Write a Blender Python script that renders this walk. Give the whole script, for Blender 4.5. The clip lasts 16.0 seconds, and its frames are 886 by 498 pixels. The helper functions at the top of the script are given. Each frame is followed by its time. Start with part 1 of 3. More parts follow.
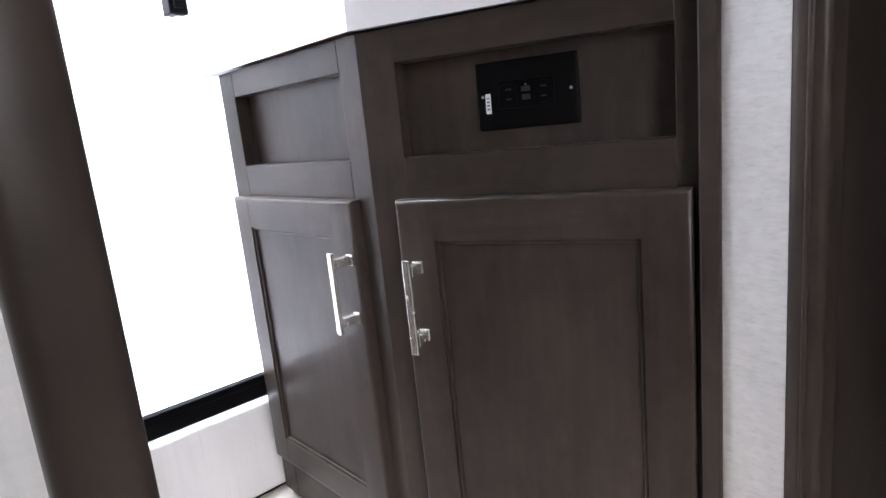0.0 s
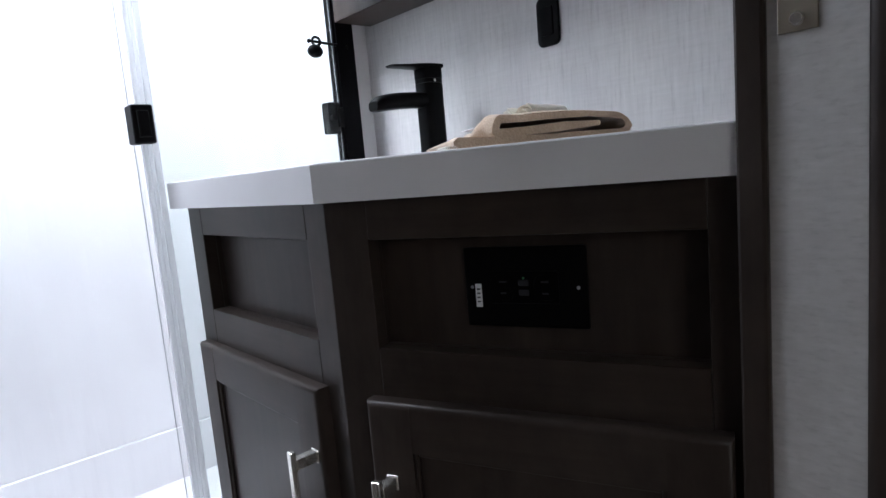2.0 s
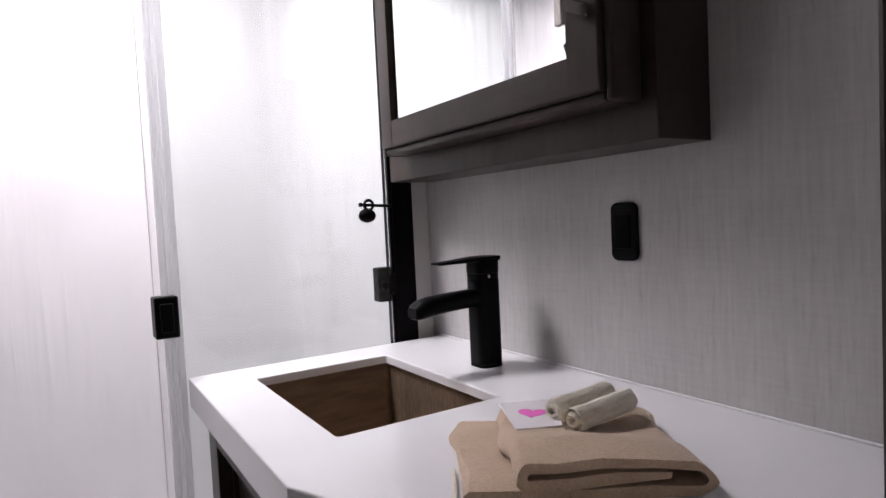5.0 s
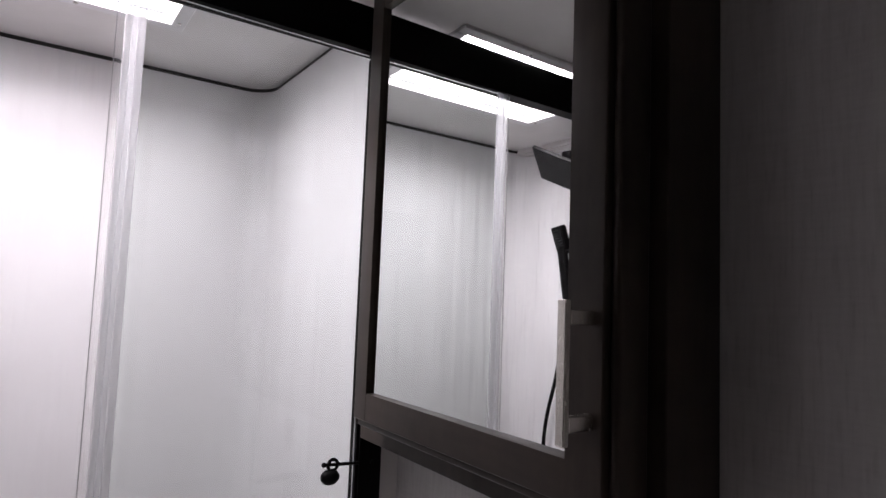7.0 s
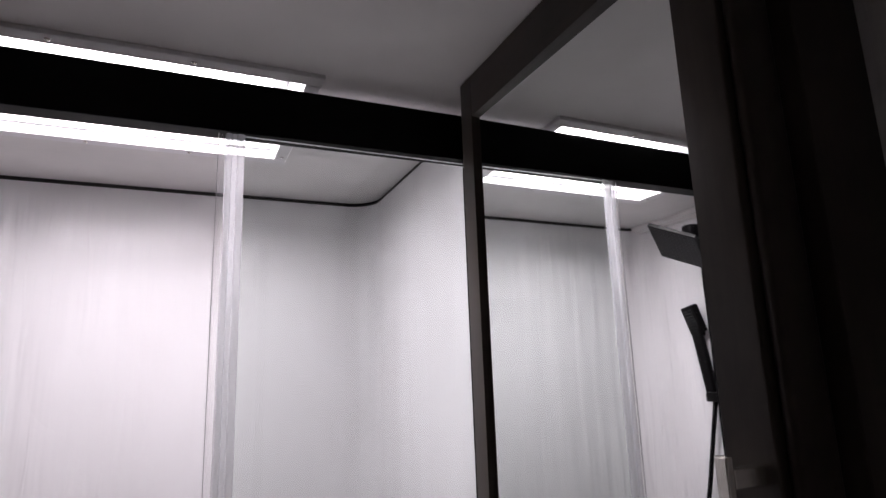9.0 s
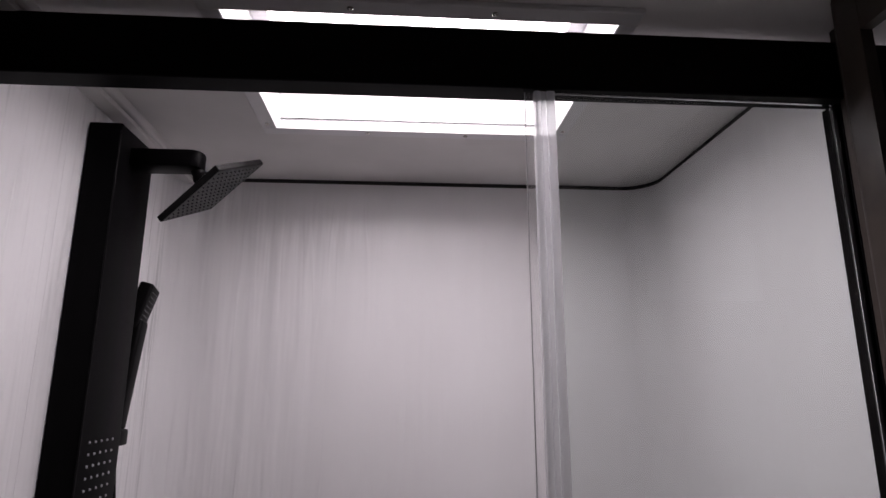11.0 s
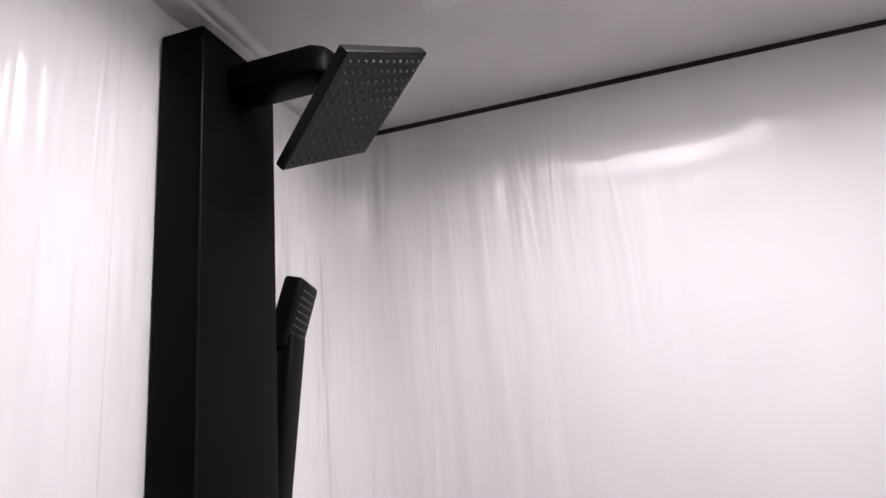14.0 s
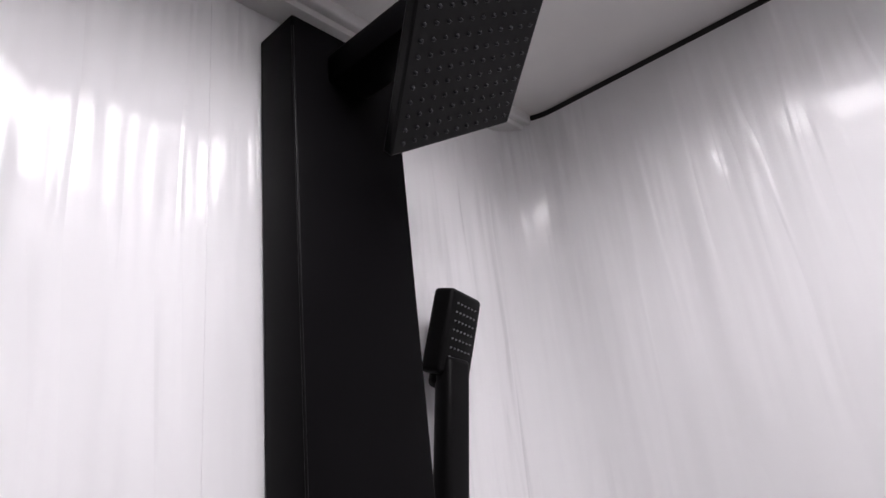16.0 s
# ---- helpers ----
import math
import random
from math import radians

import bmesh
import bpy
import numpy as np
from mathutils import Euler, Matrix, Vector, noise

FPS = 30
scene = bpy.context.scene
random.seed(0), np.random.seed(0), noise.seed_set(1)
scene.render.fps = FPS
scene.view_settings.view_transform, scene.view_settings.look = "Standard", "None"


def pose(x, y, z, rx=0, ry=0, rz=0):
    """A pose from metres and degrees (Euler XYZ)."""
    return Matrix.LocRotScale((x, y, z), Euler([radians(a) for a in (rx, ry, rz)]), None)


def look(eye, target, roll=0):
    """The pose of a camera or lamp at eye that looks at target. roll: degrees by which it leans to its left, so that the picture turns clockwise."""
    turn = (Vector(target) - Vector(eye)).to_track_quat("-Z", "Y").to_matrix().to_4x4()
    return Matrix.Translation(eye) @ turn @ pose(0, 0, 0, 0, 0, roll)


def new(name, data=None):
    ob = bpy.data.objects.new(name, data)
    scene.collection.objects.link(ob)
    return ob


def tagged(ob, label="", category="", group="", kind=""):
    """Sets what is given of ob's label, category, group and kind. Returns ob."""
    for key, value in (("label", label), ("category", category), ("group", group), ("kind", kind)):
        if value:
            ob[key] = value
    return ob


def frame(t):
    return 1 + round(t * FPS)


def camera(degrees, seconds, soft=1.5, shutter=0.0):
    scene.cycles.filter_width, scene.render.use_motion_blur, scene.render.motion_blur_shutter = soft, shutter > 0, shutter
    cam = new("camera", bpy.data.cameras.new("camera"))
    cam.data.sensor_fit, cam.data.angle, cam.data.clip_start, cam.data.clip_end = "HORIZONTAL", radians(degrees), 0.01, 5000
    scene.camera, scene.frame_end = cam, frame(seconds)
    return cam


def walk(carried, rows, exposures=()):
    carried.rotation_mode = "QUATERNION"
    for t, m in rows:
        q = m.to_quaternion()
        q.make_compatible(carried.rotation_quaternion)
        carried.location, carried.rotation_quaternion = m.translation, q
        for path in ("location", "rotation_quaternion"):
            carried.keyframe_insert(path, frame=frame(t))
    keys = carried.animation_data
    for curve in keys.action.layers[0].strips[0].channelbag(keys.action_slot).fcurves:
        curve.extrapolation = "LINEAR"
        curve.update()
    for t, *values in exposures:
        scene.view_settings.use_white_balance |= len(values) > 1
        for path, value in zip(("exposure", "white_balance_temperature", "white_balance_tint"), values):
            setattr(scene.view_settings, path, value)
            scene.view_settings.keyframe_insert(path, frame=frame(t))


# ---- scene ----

# ---- camera and walk ----
cam = camera(72.8, 16.0, soft=1.5)
PATH = [
    (0, (-0.948, -1.184, 0.725), (0.372, 0.263, 0.323), -5.7),
    (0.5, (-0.936, -1.182, 0.748), (0.378, 0.279, 0.374), -5.4),
    (1, (-0.894, -1.156, 0.771), (0.403, 0.331, 0.451), -5.2),
    (1.5, (-0.834, -1.118, 0.814), (0.461, 0.381, 0.54), -5.8),
    (2, (-0.799, -1.099, 0.88), (0.514, 0.388, 0.623), -5.0),
    (2.5, (-0.813, -1.093, 0.971), (0.501, 0.397, 0.742), -5.3),
    (3, (-0.814, -1.093, 1.024), (0.513, 0.39, 0.821), -4.7),
    (3.2, (-0.809, -1.09, 1.031), (0.538, 0.379, 0.861), -4.0),
    (5.3, (-0.596, -1.01, 1.178), (0.441, 0.698, 1.091), -2.3),
    (5.5, (-0.593, -1.004, 1.228), (0.443, 0.705, 1.152), -1.7),
    (6, (-0.591, -0.969, 1.322), (0.544, 0.677, 1.323), 1.5),
    (6.5, (-0.588, -0.944, 1.39), (0.544, 0.703, 1.458), 0.1),
    (7, (-0.581, -0.956, 1.441), (0.557, 0.681, 1.6), 2.2),
    (7.5, (-0.572, -0.968, 1.479), (0.58, 0.646, 1.742), 0.9),
    (8, (-0.566, -0.956, 1.496), (0.582, 0.642, 1.853), -0.0),
    (8.5, (-0.559, -0.927, 1.497), (0.525, 0.706, 1.894), -2.6),
    (9, (-0.538, -0.907, 1.505), (0.25, 0.883, 1.921), -2.0),
    (9.5, (-0.534, -0.885, 1.505), (-0.045, 1.014, 1.9), -0.6),
    (9.7, (-0.545, -0.874, 1.503), (-0.247, 1.056, 1.931), -0.2),
    (11.8, (-0.672, -0.551, 1.505), (-0.686, 1.396, 1.96), -0.5),
    (12, (-0.647, -0.513, 1.507), (-0.752, 1.439, 1.93), -1.2),
    (12.5, (-0.659, -0.436, 1.514), (-0.916, 1.504, 1.925), -2.3),
    (13, (-0.677, -0.366, 1.519), (-1.049, 1.562, 1.9), -2.3),
    (13.5, (-0.728, -0.303, 1.526), (-1.109, 1.606, 1.983), -4.1),
    (14, (-0.74, -0.23, 1.532), (-1.289, 1.63, 2.019), -4.8),
    (14.5, (-0.72, -0.146, 1.551), (-1.543, 1.579, 2.139), -5.7),
    (15, (-0.715, -0.082, 1.557), (-1.766, 1.506, 2.17), -5.1),
    (15.5, (-0.717, -0.045, 1.555), (-1.942, 1.402, 2.193), -5.7),
    (16, (-0.738, -0.047, 1.534), (-1.966, 1.392, 2.182), -6.5),
]
EXPO = [(0.0, 4.22, 5650, 7), (0.5, 3.85, 5450, 4), (1.0, 3.07, 5350, 2), (1.5, 2.4, 5550, 4), (2.0, 2.15, 5600, 5), (3.0, 1.58, 5850, 9), (5.5, 1.23, 6450, 17), (6.0, 1.0, 6450, 17), (7.0, 0.6, 6450, 17),
        (8.5, 0.5, 6450, 18), (9.5, 0.18, 6450, 19), (12.0, -0.76, 6650, 21), (12.5, -0.73, 6650, 22), (13.0, -0.17, 6650, 21), (13.5, 0.18, 6600, 19), (14.0, 0.37, 6550, 16), (14.5, 0.5, 6550, 18), (15.0, 0.4, 6400, 15), (16.0, 0.23, 6400, 13)]
walk(cam, [(t, look(e, a, r)) for t, e, a, r in PATH], exposures=EXPO)

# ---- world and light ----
# sky that shines in through the opening added to the hall
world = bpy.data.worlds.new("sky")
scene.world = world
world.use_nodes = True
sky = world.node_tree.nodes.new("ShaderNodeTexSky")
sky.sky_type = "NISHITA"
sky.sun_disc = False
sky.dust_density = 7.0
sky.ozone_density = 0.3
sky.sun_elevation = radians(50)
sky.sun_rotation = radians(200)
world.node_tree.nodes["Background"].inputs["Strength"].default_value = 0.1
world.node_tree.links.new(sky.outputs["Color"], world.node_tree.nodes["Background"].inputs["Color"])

SKY_GLOW = 17.5       # daylight through the white acrylic dome


# ---- materials ----
def shader(name, color, rough=0.5, metal=0.0):
    m = bpy.data.materials.new(name)
    m.use_nodes = True
    b = m.node_tree.nodes["Principled BSDF"]
    b.inputs["Base Color"].default_value = (*color, 1)
    b.inputs["Roughness"].default_value = rough
    b.inputs["Metallic"].default_value = metal
    return m, m.node_tree.nodes, m.node_tree.links, b


def coords(nodes, links, scale):
    tc = nodes.new("ShaderNodeTexCoord")
    mp = nodes.new("ShaderNodeMapping")
    mp.inputs["Scale"].default_value = scale
    links.new(tc.outputs["Object"], mp.inputs["Vector"])
    return mp.outputs["Vector"]


def noise_tex(nodes, links, vec, scale, detail=4.0, rough=0.55):
    n = nodes.new("ShaderNodeTexNoise")
    n.inputs["Scale"].default_value = scale
    n.inputs["Detail"].default_value = detail
    n.inputs["Roughness"].default_value = rough
    links.new(vec, n.inputs["Vector"])
    return n.outputs["Fac"]


def ramp(nodes, links, fac, stops):
    r = nodes.new("ShaderNodeValToRGB")
    el = r.color_ramp.elements
    while len(el) < len(stops):
        el.new(0.5)
    for e, (p, c) in zip(el, stops):
        e.position, e.color = p, (*c, 1)
    links.new(fac, r.inputs["Fac"])
    return r.outputs["Color"]


def mix(nodes, links, fac, a, b, mode="MIX"):
    n = nodes.new("ShaderNodeMix")
    n.data_type, n.blend_type = "RGBA", mode
    for sock, v in ((n.inputs["Factor"], fac), (n.inputs["A"], a), (n.inputs["B"], b)):
        if isinstance(v, (int, float)):
            sock.default_value = v
        elif isinstance(v, tuple):
            sock.default_value = (*v, 1)
        else:
            links.new(v, sock)
    return n.outputs["Result"]


def bump(nodes, links, b, height, strength, distance):
    n = nodes.new("ShaderNodeBump")
    n.inputs["Strength"].default_value = strength
    n.inputs["Distance"].default_value = distance
    links.new(height, n.inputs["Height"])
    links.new(n.outputs["Normal"], b.inputs["Normal"])


def span(nodes, links, fac, lo, hi):
    n = nodes.new("ShaderNodeMapRange")
    n.inputs["To Min"].default_value = lo
    n.inputs["To Max"].default_value = hi
    links.new(fac, n.inputs["Value"])
    return n.outputs["Result"]


def wood_material(name, dark, light, across):
    """Stained maple; across: the mapping that stretches its grain. Blotchy stain over a faint grain."""
    m, n, l, b = shader(name, dark, 0.3)
    b.inputs["Specular IOR Level"].default_value = 0.2
    fine = noise_tex(n, l, coords(n, l, across), 1.0, 6, 0.6)
    long = noise_tex(n, l, coords(n, l, tuple(v * 0.22 for v in across)), 1.0, 3, 0.5)
    patch = noise_tex(n, l, coords(n, l, (7, 7, 5)), 1.0, 4, 0.6)
    fleck = noise_tex(n, l, coords(n, l, (38, 38, 26)), 1.0, 3, 0.6)
    c = ramp(n, l, mix(n, l, 0.45, fine, long), [(0.3, dark), (0.7, light)])
    stain = mix(n, l, 0.35, patch, fleck)
    c = mix(n, l, 1.0, c, ramp(n, l, stain, [(0.3, (0.6, 0.6, 0.62)), (0.52, (1.0, 0.99, 0.98)), (0.72, (1.3, 1.24, 1.18))]), "MULTIPLY")
    l.new(c, b.inputs["Base Color"])
    l.new(span(n, l, stain, 0.24, 0.42), b.inputs["Roughness"])
    bump(n, l, b, fine, 0.1, 0.0003)
    return m


WOOD = wood_material("stained maple, upright grain", (0.031, 0.0236, 0.02), (0.053, 0.0412, 0.0354), (60, 60, 6))
WOOD_FLAT = wood_material("stained maple, level grain", (0.031, 0.0236, 0.02), (0.053, 0.0412, 0.0354), (7, 7, 80))


def wallpaper_material(name, thread, cross, fibre):
    """Embossed linen paper: thread and cross stretch its two weaves, fibre its short raised flecks."""
    m, n, l, b = shader(name, (0.5, 0.49, 0.485), 0.6)
    streak = noise_tex(n, l, coords(n, l, thread), 1.0, 5, 0.65)
    weft = noise_tex(n, l, coords(n, l, cross), 1.0, 4, 0.6)
    fleck = noise_tex(n, l, coords(n, l, fibre), 1.0, 2)
    patch = noise_tex(n, l, coords(n, l, (10, 10, 1.5)), 1.0, 3)
    c = ramp(n, l, streak, [(0.3, (0.45, 0.434, 0.428)), (0.55, (0.51, 0.494, 0.488)), (0.74, (0.56, 0.544, 0.536))])
    c = mix(n, l, 0.3, c, ramp(n, l, weft, [(0.3, (0.44, 0.424, 0.42)), (0.7, (0.58, 0.564, 0.555))]))
    c = mix(n, l, 1.0, c, ramp(n, l, fleck, [(0.32, (0.92, 0.92, 0.92)), (0.42, (1.0, 1.0, 1.0)), (0.75, (1.06, 1.06, 1.06))]), "MULTIPLY")
    c = mix(n, l, 1.0, c, ramp(n, l, patch, [(0.3, (0.94, 0.94, 0.95)), (0.7, (1.05, 1.05, 1.04))]), "MULTIPLY")
    l.new(c, b.inputs["Base Color"])
    bump(n, l, b, mix(n, l, 0.5, streak, fleck), 0.3, 0.0009)
    return m


PAPER = wallpaper_material("grey linen wallpaper", (130, 130, 6), (16, 16, 210), (190, 190, 24))
PAPER_EDGE = wallpaper_material("grey linen wallpaper, laid crosswise", (30, 30, 150), (80, 80, 60), (90, 90, 280))


def gelcoat_material():
    m, n, l, b = shader("glossy white moulded acrylic", (0.8, 0.79, 0.8), 0.1)
    b.inputs["Specular IOR Level"].default_value = 0.23

    def maths(op, *args):
        q = n.new("ShaderNodeMath")
        q.operation = op
        for sock, v in zip(q.inputs, args):
            if isinstance(v, (int, float)):
                sock.default_value = v
            else:
                l.new(v, sock)
        return q.outputs["Value"]

    def stretch(fac, a, b2, lo, hi):
        q = n.new("ShaderNodeMapRange")
        for key, v in (("From Min", a), ("From Max", b2), ("To Min", lo), ("To Max", hi)):
            q.inputs[key].default_value = v
        l.new(fac, q.inputs["Value"])
        return q.outputs["Result"]

    # long upright waves in the thin sheet, and sharper upright creases that come and go
    wide = noise_tex(n, l, coords(n, l, (8, 8, 1.6)), 1.0, 1, 0.4)
    narrow = noise_tex(n, l, coords(n, l, (25, 25, 2.4)), 1.0, 2, 0.4)
    line = noise_tex(n, l, coords(n, l, (24, 24, 1.7)), 1.0, 2, 0.5)
    where = noise_tex(n, l, coords(n, l, (5, 5, 3.0)), 1.0, 1, 0.4)
    crease = maths("MAXIMUM", maths("SUBTRACT", 1.0, maths("MULTIPLY", maths("ABSOLUTE", maths("SUBTRACT", line, 0.5)), CREASE_THIN)), 0.0)
    crease = maths("MULTIPLY", maths("SMOOTH_MIN", crease, 0.8, 0.3), stretch(where, 0.4, 0.56, 0.15, 1.0))
    split = n.new("ShaderNodeSeparateXYZ")
    l.new(coords(n, l, (1, 1, 1)), split.inputs["Vector"])
    loose = stretch(split.outputs["X"], -1.15, -0.3, 1.4, 0.15)      # the sheet lies flatter towards the vanity
    rough_wave = maths("MULTIPLY_ADD", narrow, maths("MULTIPLY", stretch(where, 0.36, 0.64, 0.5, 1.6), 0.0085), maths("MULTIPLY", crease, CREASE_HIGH))
    height = maths("MULTIPLY_ADD", rough_wave, loose, maths("MULTIPLY", wide, 0.006))
    broad = noise_tex(n, l, coords(n, l, (3, 3, 1.5)), 1.0, 2)
    l.new(ramp(n, l, broad, [(0.3, (0.76, 0.745, 0.755)), (0.7, (0.84, 0.83, 0.84))]), b.inputs["Base Color"])
    l.new(span(n, l, broad, 0.055, 0.1), b.inputs["Roughness"])
    bump(n, l, b, height, 1.0, 1.0)
    return m


CREASE_THIN, CREASE_HIGH = 16.0, 0.0006
GEL = gelcoat_material()


def plain_material(name, color, rough, metal=0.0, grain=40.0, depth=0.0002, spread=0.08, gloss=0.5):
    m, n, l, b = shader(name, color, rough, metal)
    b.inputs["Specular IOR Level"].default_value = gloss
    g = noise_tex(n, l, coords(n, l, (grain, grain, grain)), 1.0, 4)
    broad = noise_tex(n, l, coords(n, l, (4, 4, 4)), 1.0, 3)
    lo, hi = tuple(c * (1 - spread) for c in color), tuple(min(1, c * (1 + spread)) for c in color)
    l.new(ramp(n, l, broad, [(0.3, lo), (0.7, hi)]), b.inputs["Base Color"])
    l.new(span(n, l, g, rough * 0.85, min(1, rough * 1.15)), b.inputs["Roughness"])
    bump(n, l, b, g, 0.2, depth)
    return m


CEIL = plain_material("matt off-white ceiling vinyl", (0.74, 0.72, 0.71), 0.55, grain=220, depth=0.0004)
PAINT = plain_material("plain pale wall board", (0.55, 0.53, 0.52), 0.6)
WHITE_PLASTIC = plain_material("white plastic", (0.78, 0.77, 0.78), 0.35)
COUNTER = plain_material("white solid-surface counter", (0.8, 0.79, 0.81), 0.12, grain=120, depth=0.0001, spread=0.03)
BLACK = plain_material("matt black metal", (0.004, 0.0037, 0.004), 0.42, grain=300, depth=0.0001, spread=0.2, gloss=0.08)
BLACK_SATIN = plain_material("satin black aluminium", (0.004, 0.0037, 0.0042), 0.34, 0.0, grain=90, depth=0.0001, spread=0.2, gloss=0.03)
BLACK_PLASTIC = plain_material("black plastic", (0.0035, 0.0033, 0.0036), 0.42, gloss=0.06)
# near-black colour that paints the shade in the gap above the shower wall
GAP_SHADE = plain_material("dark gap shade", (0.02, 0.017, 0.018), 0.6)
NICKEL = plain_material("brushed nickel", (0.72, 0.69, 0.64), 0.26, 0.85, grain=120, depth=0.00001, spread=0.03)
NOZZLE = plain_material("dark grey silicone", (0.03, 0.03, 0.034), 0.36, gloss=0.2)
HEAD_BLACK = plain_material("semi-gloss black plastic", (0.005, 0.0046, 0.005), 0.3, grain=200, depth=0.0001, gloss=0.11)
TIP = plain_material("grey silicone tip", (0.14, 0.14, 0.15), 0.4)
CHROME = plain_material("pale grey nozzle rubber", (0.32, 0.32, 0.34), 0.35)


def brushed_material():
    """Brown coated steel, brushed along the basin."""
    m, n, l, b = shader("brown brushed steel", (0.26, 0.19, 0.13), 0.36, 0.55)
    stroke = noise_tex(n, l, coords(n, l, (9, 260, 60)), 1.0, 5, 0.65)
    band = noise_tex(n, l, coords(n, l, (3, 22, 9)), 1.0, 3, 0.6)
    c = ramp(n, l, stroke, [(0.3, (0.19, 0.135, 0.09)), (0.7, (0.36, 0.27, 0.19))])
    l.new(mix(n, l, 1.0, c, ramp(n, l, band, [(0.3, (0.7, 0.68, 0.66)), (0.7, (1.25, 1.22, 1.2))]), "MULTIPLY"), b.inputs["Base Color"])
    l.new(span(n, l, stroke, 0.3, 0.46), b.inputs["Roughness"])
    bump(n, l, b, stroke, 0.25, 0.0004)
    return m


BRONZE = brushed_material()
STRIKE = plain_material("dull brass plate", (0.33, 0.29, 0.23), 0.42, 0.8, spread=0.15)
FLOOR_MAT = plain_material("pale vinyl floor", (0.28, 0.25, 0.22), 0.4, spread=0.12)
LABEL = plain_material("white paper label", (0.8, 0.8, 0.8), 0.6)
PINK = plain_material("pink print", (0.75, 0.13, 0.5), 0.5)
CARD = plain_material("glossy white card", (0.75, 0.73, 0.75), 0.3)
GREEN = plain_material("green indicator lens", (0.05, 0.3, 0.08), 0.3)


def towel_material(name, a, b2):
    m, n, l, b = shader(name, a, 0.95)
    pile = noise_tex(n, l, coords(n, l, (420, 420, 420)), 1.0, 3)
    patch = noise_tex(n, l, coords(n, l, (25, 25, 25)), 1.0, 3)
    l.new(mix(n, l, 0.5, ramp(n, l, pile, [(0.3, a), (0.7, b2)]), ramp(n, l, patch, [(0.3, a), (0.7, b2)])), b.inputs["Base Color"])
    b.inputs["Sheen Weight"].default_value = 0.3
    bump(n, l, b, pile, 0.8, 0.0015)
    return m


TOWEL = towel_material("tan terry cloth", (0.42, 0.3, 0.2), (0.6, 0.455, 0.33))
CREAM = towel_material("cream terry cloth", (0.62, 0.57, 0.47), (0.82, 0.78, 0.69))


def glass_material(name, tint, rough):
    m, n, l, b = shader(name, tint, rough)
    b.inputs["Transmission Weight"].default_value = 1.0
    b.inputs["IOR"].default_value = 1.45
    return m


GLASS = glass_material("clear shower glass", (0.84, 0.88, 0.865), 0.0)


def milky_material(name, share):
    m, n, l, b = shader(name, (0.85, 0.84, 0.87), 0.2)
    tr = n.new("ShaderNodeBsdfTransparent")
    mx = n.new("ShaderNodeMixShader")
    mx.inputs["Fac"].default_value = share
    l.new(tr.outputs["BSDF"], mx.inputs[1])
    glow = n.new("ShaderNodeBsdfTranslucent")
    glow.inputs["Color"].default_value = (0.9, 0.89, 0.92, 1)
    half = n.new("ShaderNodeMixShader")
    half.inputs["Fac"].default_value = 0.2
    l.new(b.outputs["BSDF"], half.inputs[1])
    l.new(glow.outputs["BSDF"], half.inputs[2])
    l.new(half.outputs["Shader"], mx.inputs[2])
    l.new(mx.outputs["Shader"], n["Material Output"].inputs["Surface"])
    return m


VINYL = milky_material("milky clear vinyl", 0.42)
FIN = milky_material("thin clear vinyl", 0.06)
VINYL_EDGE = plain_material("grey vinyl edge", (0.42, 0.41, 0.42), 0.4)
MIRROR, _n, _l, _b = shader("mirror silver", (0.86, 0.88, 0.87), 0.015, 1.0)

DOME = bpy.data.materials.new("daylit acrylic dome")
DOME.use_nodes = True
_nodes, _links = DOME.node_tree.nodes, DOME.node_tree.links
_nodes.remove(_nodes["Principled BSDF"])
_em = _nodes.new("ShaderNodeEmission")
_em.inputs["Color"].default_value = (1.0, 0.97, 0.985, 1)
_em.inputs["Strength"].default_value = SKY_GLOW
_links.new(_em.outputs["Emission"], _nodes["Material Output"].inputs["Surface"])


# ---- mesh helpers ----
def box(lo, hi, bevel=0.0, seg=2):
    bm = bmesh.new()
    bmesh.ops.create_cube(bm, size=1.0)
    size = [max(h - l, 1e-5) for l, h in zip(lo, hi)]
    mid = [(h + l) / 2 for l, h in zip(lo, hi)]
    bmesh.ops.scale(bm, vec=size, verts=bm.verts)
    bmesh.ops.translate(bm, vec=mid, verts=bm.verts)
    if bevel:
        bmesh.ops.bevel(bm, geom=bm.edges[:], offset=bevel, segments=seg, affect="EDGES", profile=0.5)
    return bm


def prism(outline, z0, z1, bevel=0.0, seg=2):
    """An upright prism over a plan outline, counter-clockwise."""
    bm = bmesh.new()
    low = [bm.verts.new((x, y, z0)) for x, y in outline]
    top = [bm.verts.new((x, y, z1)) for x, y in outline]
    k = len(outline)
    bm.faces.new(list(reversed(low)))
    bm.faces.new(top)
    for i in range(k):
        bm.faces.new((low[i], low[(i + 1) % k], top[(i + 1) % k], top[i]))
    bmesh.ops.recalc_face_normals(bm, faces=bm.faces)
    if bevel:
        bmesh.ops.bevel(bm, geom=[e for e in bm.edges if len(e.link_faces) == 2 and e.calc_face_angle(0) > 0.6], offset=bevel, segments=seg, affect="EDGES", profile=0.5)
    return bm


def rounded(w, h, r, n=6):
    """A rounded rectangle about the origin, as plan points."""
    pts = []
    for cx, cy, a0 in ((w / 2 - r, h / 2 - r, 0), (-w / 2 + r, h / 2 - r, 90), (-w / 2 + r, -h / 2 + r, 180), (w / 2 - r, -h / 2 + r, 270)):
        for i in range(n + 1):
            a = radians(a0 + 90 * i / n)
            pts.append((cx + r * math.cos(a), cy + r * math.sin(a)))
    return pts


